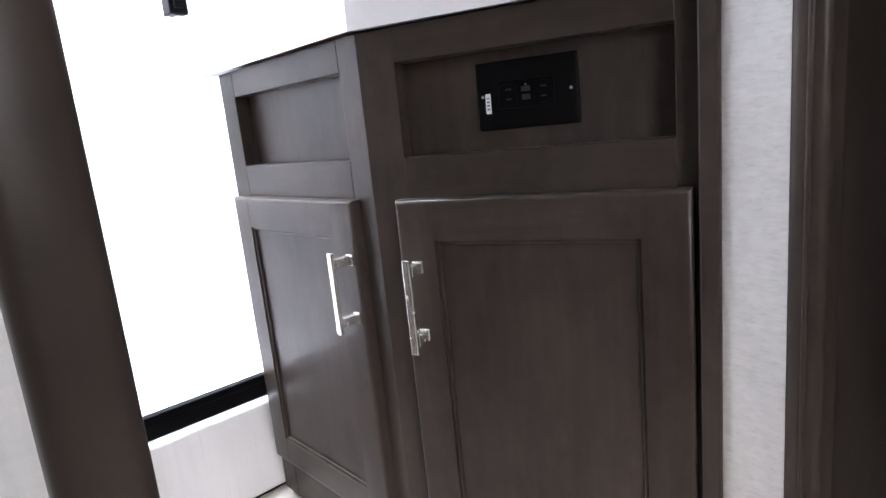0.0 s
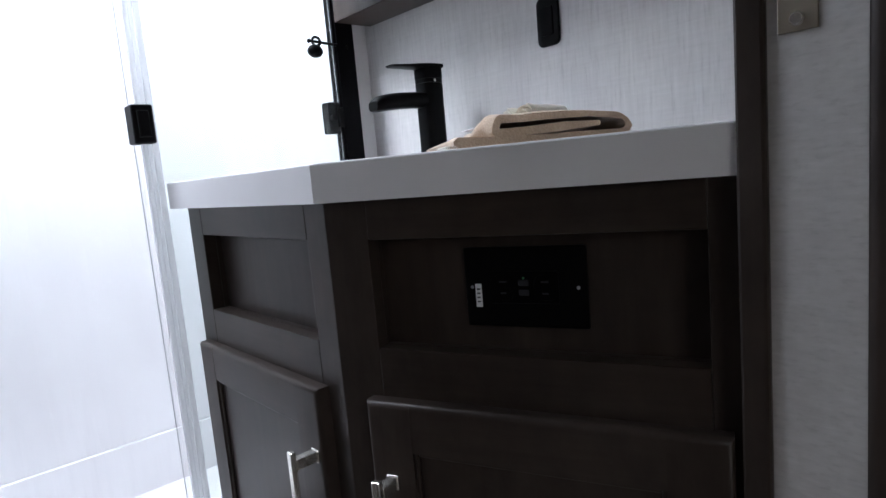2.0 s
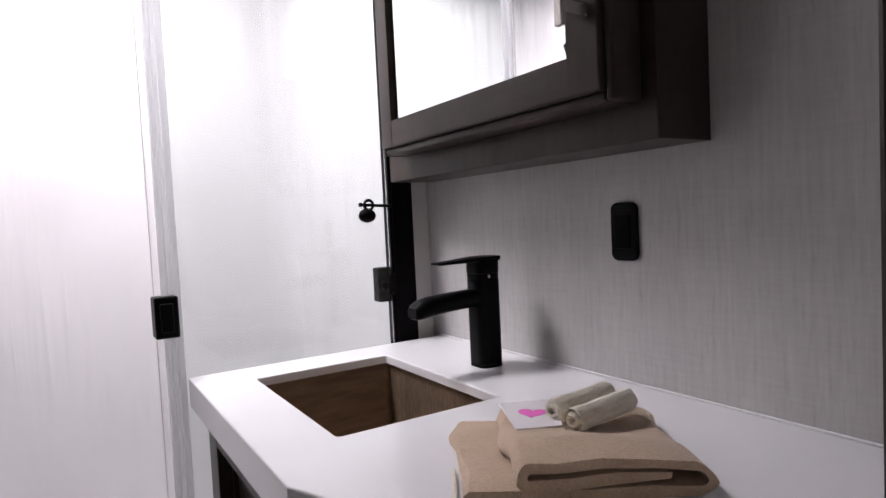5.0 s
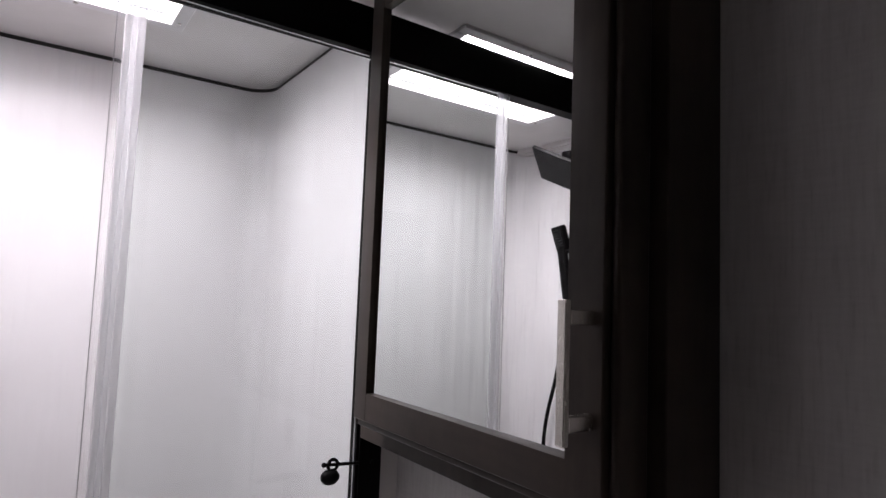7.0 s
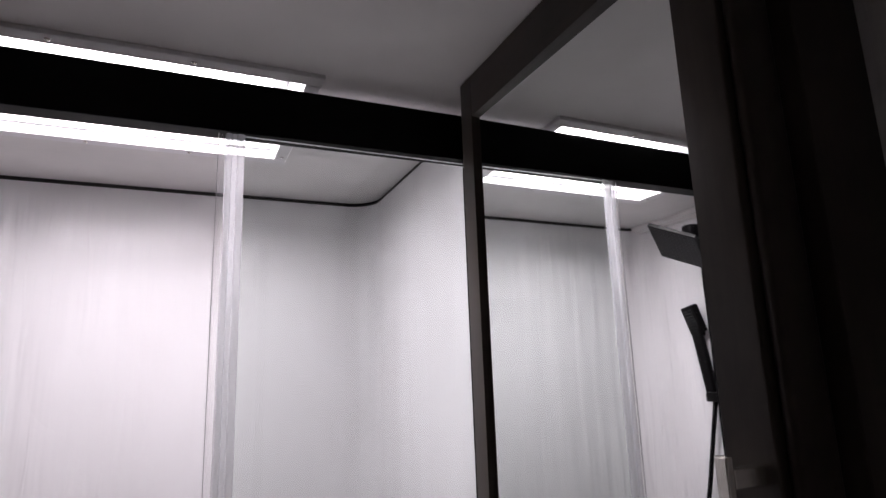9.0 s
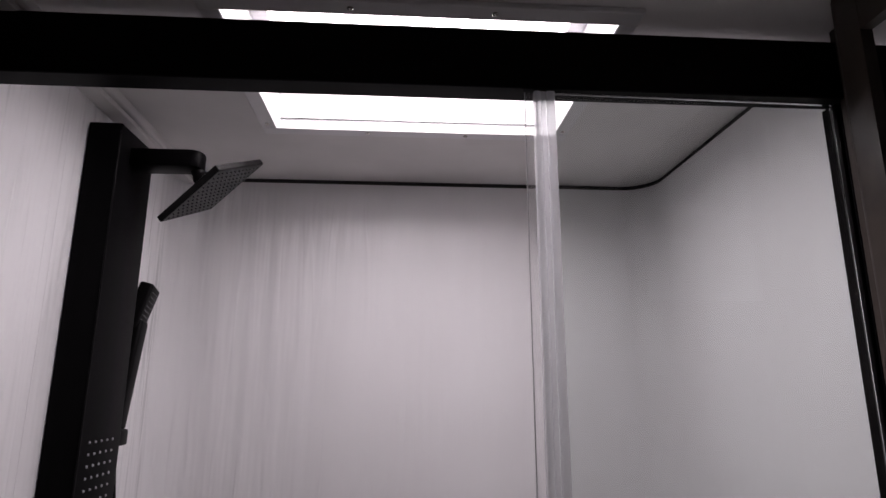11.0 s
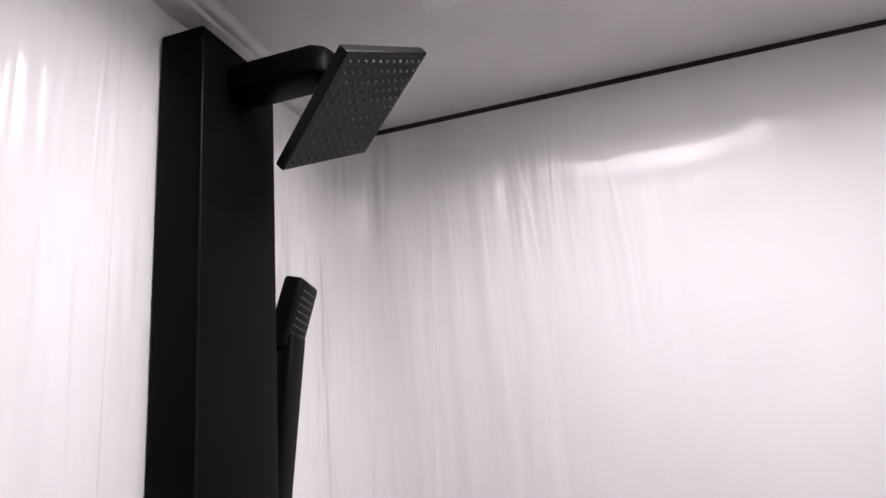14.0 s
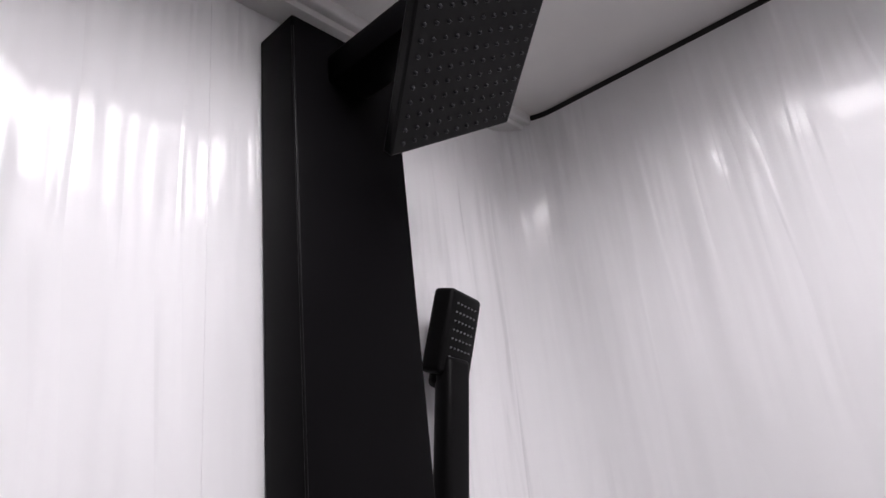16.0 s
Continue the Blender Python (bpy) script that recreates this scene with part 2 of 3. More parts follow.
def rod(a, b, r, r2=None, seg=16):
    a, b = Vector(a), Vector(b)
    bm = bmesh.new()
    bmesh.ops.create_cone(bm, cap_ends=True, segments=seg, radius1=r, radius2=r if r2 is None else r2, depth=(b - a).length)
    bmesh.ops.transform(bm, matrix=Matrix.Translation((a + b) / 2) @ (b - a).to_track_quat("Z", "Y").to_matrix().to_4x4(), verts=bm.verts)
    return bm


def ball(c, r):
    bm = bmesh.new()
    bmesh.ops.create_uvsphere(bm, u_segments=16, v_segments=10, radius=r)
    bmesh.ops.translate(bm, vec=c, verts=bm.verts)
    return bm


def joined(*bms):
    out = bmesh.new()
    for b in bms:
        me = bpy.data.meshes.new("tmp")
        b.to_mesh(me)
        b.free()
        out.from_mesh(me)
        bpy.data.meshes.remove(me)
    return out


def moved(bm, m):
    bmesh.ops.transform(bm, matrix=m, verts=bm.verts)
    return bm


def part(name, bm, material, parent=None, label="", smooth=False):
    me = bpy.data.meshes.new(name)
    bm.to_mesh(me)
    bm.free()
    me.materials.append(material)
    if smooth:
        me.polygons.foreach_set("use_smooth", [True] * len(me.polygons))
        me.set_sharp_from_angle(angle=radians(38))
    ob = new(name, me)
    if parent is not None:
        ob.parent = parent
        ob.matrix_parent_inverse = parent.matrix_basis.inverted()
    return tagged(ob, label)


def thing(name, base, label, category, group=""):
    ob = new(name)
    ob.empty_display_size = 0.05
    ob.location = base
    return tagged(ob, label, category, group)


def structure(name, bm, material, label, category, smooth=False):
    return tagged(part(name, bm, material, None, "", smooth), label, category, kind="structure")


# ---- structure: plan in metres, vanity wall x = 0, shower glass y = 0 ----
CEILING = 1.968
LEFT, BACK, RIGHT = -1.149, 0.611, -0.078
JAMB_R, JAMB_L = -0.297, -0.907
DOOR_IN, DOOR_OUT = -0.9, -0.984
HALL = -0.2
WX0, WX1, WZ0, WZ1 = -1.42, -0.76, 0.82, 1.56     # unseen opening added in the hall's back wall for fill light

structure("wall_vanity", box((0.0, DOOR_IN, 0), (0.05, 0.0, CEILING)), PAPER, "grey linen wallpaper wall behind the vanity", "wall")
# unseen closing wall; its dark wood is there to cut bounced light
structure("wall_left", box((LEFT - 0.06, DOOR_IN, 0), (LEFT - 0.012, -0.03, CEILING)), WOOD, "unseen bathroom wall in dark wood to cut bounced light", "wall")
structure("wall_door_right", box((JAMB_R, DOOR_OUT, HALL), (0.05, DOOR_IN, CEILING)), PAPER_EDGE, "grey wallpapered wall end beside the doorway", "wall")
structure("wall_door_left", box((LEFT - 0.06, DOOR_OUT, HALL), (JAMB_L, DOOR_IN, CEILING)), PAPER, "grey wallpapered wall beside the doorway", "wall")
structure("wall_door_lintel", box((JAMB_L, DOOR_OUT, 1.9), (JAMB_R, DOOR_IN, CEILING)), PAPER, "wallpapered wall above the doorway", "wall")
structure("floor", box((LEFT - 0.06, DOOR_OUT, -0.03), (0.05, -0.047, 0.0)), FLOOR_MAT, "pale vinyl bathroom floor", "floor")
structure("floor_hall", box((-1.9, -2.4, HALL - 0.03), (1.2, DOOR_OUT, HALL)), FLOOR_MAT, "pale vinyl floor of the lower hall", "floor")
structure("wall_hall_left", box((-1.96, -2.4, HALL), (-1.9, DOOR_OUT, CEILING)), WOOD, "dark stained wood panelling of the hall", "wall")
structure("wall_hall_right", box((1.2, -2.4, HALL), (1.26, DOOR_OUT, CEILING)), WOOD, "dark stained wood panelling of the hall", "wall")
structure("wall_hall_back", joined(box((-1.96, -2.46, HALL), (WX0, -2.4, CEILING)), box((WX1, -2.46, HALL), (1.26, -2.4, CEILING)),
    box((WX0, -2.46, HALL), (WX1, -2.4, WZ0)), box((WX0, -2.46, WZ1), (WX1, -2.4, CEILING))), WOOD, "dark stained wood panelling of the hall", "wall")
structure("wall_hall_front_left", box((-1.96, DOOR_OUT, HALL), (LEFT - 0.06, DOOR_OUT + 0.05, CEILING)), WOOD, "dark stained wood panelling of the hall", "wall")
structure("wall_hall_front_right", box((0.05, DOOR_OUT, HALL), (1.26, DOOR_OUT + 0.05, CEILING)), WOOD, "dark stained wood panelling of the hall", "wall")

# frame of the added opening, placed and sized to brighten casing and vanity front
structure("hall_fill_window", joined(box((WX0, -2.45, WZ0), (WX1, -2.41, WZ0 + 0.03)), box((WX0, -2.45, WZ1 - 0.03), (WX1, -2.41, WZ1)),
    box((WX0, -2.45, WZ0 + 0.03), (WX0 + 0.03, -2.41, WZ1 - 0.03)), box((WX1 - 0.03, -2.45, WZ0 + 0.03), (WX1, -2.41, WZ1 - 0.03))), BLACK_SATIN, "unseen black framed hall window added to let in fill light", "window")

# dark wood panel and casing on the hall side of the doorway
structure("panel_hall_right", box((JAMB_R + 0.03, DOOR_OUT - 0.008, HALL), (1.2, DOOR_OUT, CEILING)), WOOD, "dark stained wood panel on the hall wall", "wall panel")
structure("panel_hall_left", box((-1.9, DOOR_OUT - 0.008, HALL), (JAMB_L - 0.022, DOOR_OUT, CEILING)), PAPER, "grey wallpapered panel on the hall wall", "wall panel")
structure("trim_hall_right", joined(box((JAMB_R - 0.003, DOOR_OUT - 0.033, HALL), (JAMB_R + 0.06, DOOR_OUT + 0.003, CEILING - 0.02), 0.011, 4), rod((JAMB_R - 0.0025, DOOR_OUT - 0.017, HALL), (JAMB_R - 0.0025, DOOR_OUT - 0.017, CEILING - 0.02), 0.0028)), WOOD, "dark wooden door casing with rounded edge", "door casing", True)
structure("trim_hall_left", box((JAMB_L - 0.024, DOOR_OUT - 0.02, HALL), (JAMB_L + 0.002, DOOR_OUT + 0.003, CEILING - 0.02), 0.006, 3), WOOD, "dark wooden door casing", "door casing", True)
structure("trim_door_stop", box((JAMB_R - 0.006, DOOR_IN - 0.019, 0), (JAMB_R + 0.02, DOOR_IN + 0.004, 1.9), 0.003), WOOD, "dark wooden edge trim of the doorway", "door trim")

# ceiling with the skylight's opening
SX0, SX1, SY0, SY1 = -0.882, -0.378, -0.03, 0.318
HOLE = 0.009
structure("ceiling", joined(
    box((-1.96, -2.46, CEILING), (1.26, SY0 - HOLE, CEILING + 0.03)), box((-1.96, SY1 + HOLE, CEILING), (1.26, 0.75, CEILING + 0.03)),
    box((-1.96, SY0 - HOLE, CEILING), (SX0 - HOLE, SY1 + HOLE, CEILING + 0.03)), box((SX1 + HOLE, SY0 - HOLE, CEILING), (1.26, SY1 + HOLE, CEILING + 0.03))), CEIL, "off-white vinyl ceiling", "ceiling")


def surround(inset, thick, z0, z1, r=0.07, n=10):
    """The one-piece shower wall: a U in plan with rounded corners."""
    def run(off):
        x0, x1, y1, rr = LEFT + off, RIGHT - off, BACK - off, r - off
        pts = [(x0, 0.012)]
        pts += [(x0 + rr - rr * math.cos(radians(90 * i / n)), y1 - rr + rr * math.sin(radians(90 * i / n))) for i in range(n + 1)]
        pts += [(x1 - rr + rr * math.sin(radians(90 * i / n)), y1 - rr + rr * math.cos(radians(90 * i / n))) for i in range(n + 1)]
        return pts + [(x1, 0.012)]
    inner, outer = run(inset), run(inset - thick)
    bm = bmesh.new()
    grid = [[bm.verts.new((x, y, z)) for x, y in line] for line in (inner, outer) for z in (z0, z1)]
    a, b, c, d = grid
    for i in range(len(a) - 1):
        bm.faces.new((a[i], a[i + 1], b[i + 1], b[i]))
        bm.faces.new((c[i + 1], c[i], d[i], d[i + 1]))
        bm.faces.new((b[i], b[i + 1], d[i + 1], d[i]))
        bm.faces.new((a[i + 1], a[i], c[i], c[i + 1]))
    for i in (0, -1):
        bm.faces.new((a[i], b[i], d[i], c[i]))
    bmesh.ops.recalc_face_normals(bm, faces=bm.faces)
    return bm


structure("wall_shower", surround(0.0, 0.012, 0.12, 1.958), GEL, "glossy white one-piece shower surround with rounded corners", "shower wall", True)
# strip filling the open gap under the ceiling, its shade put in as colour
structure("trim_shower_gap", surround(-0.003, 0.009, 1.95, CEILING), GAP_SHADE, "dark strip in place of the shaded gap above the shower wall", "trim", True)
structure("trim_shower_ledge", surround(0.014, 0.012, 0.1, 0.243), GEL, "raised white rim of the shower pan", "shower pan", True)
structure("wall_shower_left_end", box((LEFT - 0.06, -0.03, 0), (LEFT, 0.012, CEILING)), GEL, "white end of the shower wall", "shower wall")
structure("trim_ceiling_strip", joined(prism([(LEFT, -0.9), (LEFT + 0.03, -0.9), (LEFT + 0.03, BACK - 0.012), (LEFT, BACK - 0.04)], 1.946, CEILING, 0.002),
    box((LEFT + 0.03, -0.9, 1.952), (LEFT + 0.041, BACK - 0.006, CEILING), 0.003, 3)), CEIL, "stepped off-white moulding along the ceiling edge", "trim", True)
structure("trim_wall_seam", box((LEFT, 0.16, 0.25), (LEFT + 0.0004, 0.173, 1.958)), GEL, "faint upright seam in the white shower wall", "trim")
structure("floor_shower", joined(box((LEFT, 0.0, 0.05), (RIGHT, BACK, 0.1))), GEL, "white shower pan floor", "shower pan")
structure("curb", box((LEFT, -0.05, 0.0), (RIGHT + 0.078, 0.012, 0.205), 0.012, 4), GEL, "white moulded shower curb with rounded edge", "shower curb", True)
structure("wall_filler", box((-0.043, -0.004, 0.0), (0.0, 0.02, CEILING), 0.002), PAINT, "pale narrow filler board beside the shower post", "trim")
structure("wall_shower_right_back", box((RIGHT + 0.012, 0.02, 0.0), (0.05, BACK + 0.02, CEILING)), PAINT, "plain board behind the shower", "wall")


# ---- shower enclosure ----
def shower_screen():
    t = thing("shower_screen", (-0.3, 0, 0.205), "clear glass shower panel in a black metal frame", "shower screen")
    part("header_rail", box((LEFT, -0.032, 1.867), (-0.043, 0.004, 1.948), 0.002), BLACK_SATIN, t, "black metal header rail")
    part("bottom_track", joined(box((LEFT, -0.032, 0.205), (RIGHT, 0.004, 0.235), 0.002), box((LEFT, -0.032, 0.235), (RIGHT, -0.012, 0.25), 0.002)), BLACK_SATIN, t, "black metal bottom track")
    part("wall_post", joined(box((-0.093, -0.018, 0.25), (-0.043, 0.01, 1.867), 0.002), box((-0.088, -0.021, 0.26), (-0.08, -0.018, 1.86))), BLACK_SATIN, t, "black upright wall post")
    leaf = Matrix.Translation((-0.095, -0.0125, 0)) @ Matrix.Rotation(math.atan2(0.0085, 0.4055), 4, "Z")
    # in the leaf's own frame: x towards the free edge is negative
    g = part("glass_panel", moved(box((-0.392, -0.003, 0.262), (0.0, 0.003, 1.8665), 0.001, 1), leaf), GLASS, t, "clear glass door leaf standing slightly ajar")
    g.visible_shadow = False
    for x0, x1, y0, y1, r in ((-0.3965, -0.3865, -0.009, 0.002, 0.0035), (-0.3805, -0.3695, -0.009, -0.0032, 0.0025), (-0.3865, -0.3805, -0.0052, -0.0032, 0.0004)):
        e = part("edge_seal", moved(box((x0, y0, 0.256), (x1, y1, 1.8665), r, 3), leaf), VINYL, g, "milky clear vinyl edge seal", True)
        e.visible_shadow = False
    fin = part("edge_fin", moved(box((-0.4058, -0.0008, 0.256), (-0.3965, 0.0008, 1.866)), leaf), FIN, g, "clear vinyl fin")
    fin.visible_shadow = False
    lip = part("fin_edge", moved(box((-0.4066, -0.0011, 0.256), (-0.4057, 0.0011, 1.866)), leaf), VINYL_EDGE, g, "greyish edge of the fin")
    lip.visible_shadow = False
    part("pull", moved(joined(box((-0.4095, -0.021, 0.966), (-0.3755, 0.014, 1.029), 0.003), box((-0.402, -0.026, 0.976), (-0.384, -0.02, 1.019), 0.002)), leaf), BLACK, g, "square black door pull")
    part("glass_clamp", joined(box((-0.121, -0.014, 0.976), (-0.094, 0.014, 1.04), 0.003), rod((-0.112, -0.014, 1.008), (-0.112, -0.024, 1.008), 0.007), box((-0.1, -0.02, 0.988), (-0.085, -0.012, 1.028), 0.002)), BLACK, t, "square black glass clamp")
    hook = joined(rod((-0.152, -0.02, 1.158), (-0.088, -0.02, 1.154), 0.0028), ball((-0.152, -0.02, 1.158), 0.0042))
    hooked = [Vector((-0.137 + 0.009 * math.cos(a), -0.022, 1.157 + 0.009 * math.sin(a))) for a in (math.tau * i / 12 for i in range(12))]
    rings = [rod(hooked[i], hooked[(i + 1) % 12], 0.0028, seg=8) for i in range(12)]
    part("latch_pin", joined(hook, *rings), BLACK, t, "thin black latch pin with ring", True)
    part("latch_knob", moved(ball((0, 0, 0), 0.0145), Matrix.Translation((-0.141, -0.022, 1.138)) @ Matrix.Diagonal((1.15, 0.8, 0.9, 1))), BLACK, t, "round black knob", True)
    part("screw", rod((-0.062, -0.018, 1.152), (-0.062, -0.0205, 1.152), 0.0035), BLACK, t)
    return t


shower_screen()


# ---- skylight ----
def skylight():
    t = thing("skylight", ((SX0 + SX1) / 2, (SY0 + SY1) / 2, CEILING), "bright white daylit skylight set in the ceiling over the shower", "skylight")
    ox0, ox1, oy0, oy1 = -0.908, -0.352, -0.058, 0.344
    z0, z1 = CEILING - 0.008, CEILING
    part("frame", joined(box((ox0, oy0, z0), (ox1, SY0, z1), 0.002), box((ox0, SY1, z0), (ox1, oy1, z1), 0.002),
                         box((ox0, SY0, z0), (SX0, SY1, z1), 0.002), box((SX1, SY0, z0), (ox1, SY1, z1), 0.002)), WHITE_PLASTIC, t, "white plastic frame")
    w = 0.006
    zt = CEILING + 0.09
    for lo, hi in (((SX0 - w, SY0 - w, z1), (SX1 + w, SY0, zt)), ((SX0 - w, SY1, z1), (SX1 + w, SY1 + w, zt)),
                   ((SX0 - w, SY0, z1), (SX0, SY1, zt)), ((SX1, SY0, z1), (SX1 + w, SY1, zt))):
        part("shaft_wall", box(lo, hi), WHITE_PLASTIC, t, "white light shaft wall")
    ring = bmesh.new()
    mid = ((SX0 + SX1) / 2, (SY0 + SY1) / 2)
    zr, k = CEILING + 0.075, 0.026
    wide, deep = SX1 - SX0, SY1 - SY0
    loops = [[ring.verts.new((mid[0] + x, mid[1] + y, z)) for x, y in rounded(w, h, r)]
             for w, h, r, z in ((wide, deep, 0.002, zr), (wide - 2 * k, deep - 2 * k, 0.03, zr), (wide - 2 * k, deep - 2 * k, 0.03, zr + 0.012), (wide, deep, 0.002, zr + 0.012))]
    for p, q in zip(loops, loops[1:] + loops[:1]):
        for i in range(len(p)):
            ring.faces.new((p[i], p[(i + 1) % len(p)], q[(i + 1) % len(p)], q[i]))
    bmesh.ops.recalc_face_normals(ring, faces=ring.faces)
    part("inner_ring", ring, WHITE_PLASTIC, t, "white inner ring with rounded corners", True)
    part("lip", box((SX0 + 0.004, SY1 - 0.005, CEILING + 0.012), (SX1 - 0.004, SY1, CEILING + 0.014)), WHITE_PLASTIC, t, "thin white lip")
    dome = bmesh.new()
    n, rows = 14, []
    for j in range(n + 1):
        v = j / n
        rows.append([dome.verts.new((SX0 + (SX1 - SX0) * i / n, SY0 + (SY1 - SY0) * v, zt + 0.06 * (math.sin(math.pi * i / n) * math.sin(math.pi * v)) ** 0.5)) for i in range(n + 1)])
    for j in range(n):
        for i in range(n):
            dome.faces.new((rows[j][i], rows[j + 1][i], rows[j + 1][i + 1], rows[j][i + 1]))
    part("dome", dome, DOME, t, "glowing translucent white dome", True)
    for x, y in ((-0.895, 0.3), (-0.895, 0.15), (-0.895, 0.0), (-0.365, 0.3), (-0.365, 0.15), (-0.365, 0.0), (-0.72, 0.329), (-0.54, 0.329), (-0.72, -0.044), (-0.54, -0.044)):
        part("screw", rod((x, y, z0), (x, y, z0 - 0.002), 0.0045, 0.003, 10), NICKEL, t)
    return t


skylight()


def ceiling_vent():
    t = thing("ceiling_vent", (-0.696, -0.219, CEILING), "round white ceiling vent with a dark centre", "ceiling vent")
    rim = bmesh.new()
    prof = [(0.064, 0.0), (0.062, -0.006), (0.05, -0.011), (0.038, -0.009), (0.036, -0.002)]
    k = 40
    loops = [[rim.verts.new((-0.696 + r * math.cos(math.tau * i / k), -0.219 + r * math.sin(math.tau * i / k), CEILING + z)) for i in range(k)] for r, z in prof]
    for a, b in zip(loops, loops[1:]):
        for i in range(k):
            rim.faces.new((a[i], a[(i + 1) % k], b[(i + 1) % k], b[i]))
    bmesh.ops.recalc_face_normals(rim, faces=rim.faces)
    part("rim", rim, WHITE_PLASTIC, t, "white plastic rim", True)
    part("core", rod((-0.696, -0.219, CEILING - 0.0005), (-0.696, -0.219, CEILING - 0.004), 0.037, seg=40), BLACK_PLASTIC, t, "dark centre")


ceiling_vent()

# ---- vanity ----
FACE_A = Matrix(((-1, 0, 0, -0.443), (0, -1, 0, 0), (0, 0, 1, 0), (0, 0, 0, 1)))
_u = Vector((0.3757, -0.9268))
FACE_B = Matrix(((-0.9268, _u.x, 0, -0.422), (-0.3757, _u.y, 0, -0.548), (0, 0, 1, 0), (0, 0, 0, 1)))
# in a face's own frame: x out of the face, y along it, z up


def bar_pull(m, y, z0, z1, out, parent):
    """A flat bar handle on two posts."""
    pull = part("handle", moved(box((out + 0.03, y - 0.0055, z0), (out + 0.037, y + 0.0055, z1), 0.0012), m), NICKEL, parent, "brushed nickel bar handle")
    for z in (z0 + 0.017, z1 - 0.017):
        part("post", moved(joined(box((out, y - 0.006, z - 0.007), (out + 0.0305, y + 0.006, z + 0.007), 0.0012), box((out, y - 0.0075, z - 0.0085), (out + 0.003, y + 0.0075, z + 0.0085), 0.001)), m), NICKEL, pull)


def edged(lo, hi, bevel, keep):
    """A board whose chosen edges are rounded; keep(middle) picks them."""
    bm = box(lo, hi)
    edges = [e for e in bm.edges if keep((e.verts[0].co + e.verts[1].co) / 2)]
    bmesh.ops.bevel(bm, geom=edges, offset=bevel, segments=3, affect="EDGES", profile=0.55)
    return bm


def shaker_door(m, y0, y1, z0, z1, parent, hy, hz0, hz1, rail=0.056):
    d = part("cabinet_door", moved(box((0.001, y0 + rail - 0.004, z0 + rail - 0.004), (0.011, y1 - rail + 0.004, z1 - rail + 0.004)), m), WOOD, parent, "dark stained shaker door")
    f, r = 0.019, 0.007
    for a, b, outer in ((y0, y0 + rail, y0), (y1 - rail, y1, y1)):
        part("stile", moved(edged((0.0, a, z0), (f, b, z1), r, lambda c: c.x > f - 0.001 and (abs(c.y - outer) < 0.001 or c.z < z0 + 0.001 or c.z > z1 - 0.001)), m), WOOD, d, "", True)
    for a, b, outer in ((z0, z0 + rail, z0), (z1 - rail, z1, z1)):
        part("rail", moved(edged((0.0, y0 + rail, a), (f - 0.0004, y1 - rail, b), r, lambda c: c.x > f - 0.001 and abs(c.z - outer) < 0.001), m), WOOD_FLAT, d, "", True)
    e = 0.005
    for lo, hi in (((0.011, y0 + rail, z0 + rail), (0.0155, y0 + rail + e, z1 - rail)), ((0.011, y1 - rail - e, z0 + rail), (0.0155, y1 - rail, z1 - rail)),
                   ((0.011, y0 + rail + e, z0 + rail), (0.0155, y1 - rail - e, z0 + rail + e)), ((0.011, y0 + rail + e, z1 - rail - e), (0.0155, y1 - rail - e, z1 - rail))):
        part("bead", moved(box(lo, hi, 0.0018), m), WOOD, d)
    bar_pull(m, hy, hz0, hz1, f, d)
    return d


def face_frame(m, y0, y1, ry0, ry1, parent):
    """Stiles and rails round a sunk panel above and a door opening below."""
    dp = -0.02
    part("stile", moved(box((dp, y0, 0.0), (0, ry0, 0.856), 0.0012), m), WOOD, parent)
    part("stile", moved(box((dp, ry1, 0.0), (0, y1, 0.856), 0.0012), m), WOOD, parent)
    part("rail", moved(box((dp, ry0, 0.811), (0, ry1, 0.856), 0.0012), m), WOOD_FLAT, parent)
    part("rail", moved(box((dp, ry0, 0.6), (0, ry1, 0.687), 0.0012), m), WOOD_FLAT, parent)
    part("rail", moved(box((dp, ry0, 0.0), (0, ry1, 0.11), 0.0012), m), WOOD_FLAT, parent)
    part("panel", moved(box((-0.034, ry0 - 0.005, 0.68), (-0.028, ry1 + 0.005, 0.82)), m), WOOD, parent, "sunk dark wood panel")
    part("panel", moved(box((-0.028, ry0, 0.11), (-0.02, ry1, 0.6)), m), WOOD, parent)
    for lo, hi in (((-0.028, ry0 - 0.004, 0.687), (dp, ry0, 0.811)), ((-0.028, ry1, 0.687), (dp, ry1 + 0.004, 0.811)),
                   ((-0.028, ry0, 0.811), (dp, ry1, 0.815)), ((-0.028, ry0, 0.683), (dp, ry1, 0.687))):
        part("reveal", moved(box(lo, hi), m), WOOD, parent)


def vanity():
    t = thing("vanity_cabinet", (-0.22, -0.45, 0), "dark stained corner vanity cabinet with two shaker doors", "vanity")
    face_frame(FACE_A, 0.058, 0.4965, 0.112, 0.45, t)
    face_frame(FACE_B, -0.0565, 0.377, 0.0, 0.345, t)
    shaker_door(FACE_A, 0.077, 0.462, 0.09, 0.631, t, 0.447, 0.437, 0.561)
    shaker_door(FACE_B, -0.014, 0.362, 0.09, 0.631, t, 0.014, 0.425, 0.556)
    part("side_panel", box((-0.424, -0.058, 0), (-0.02, -0.052, 0.856)), WOOD, t)
    return t


vanity()


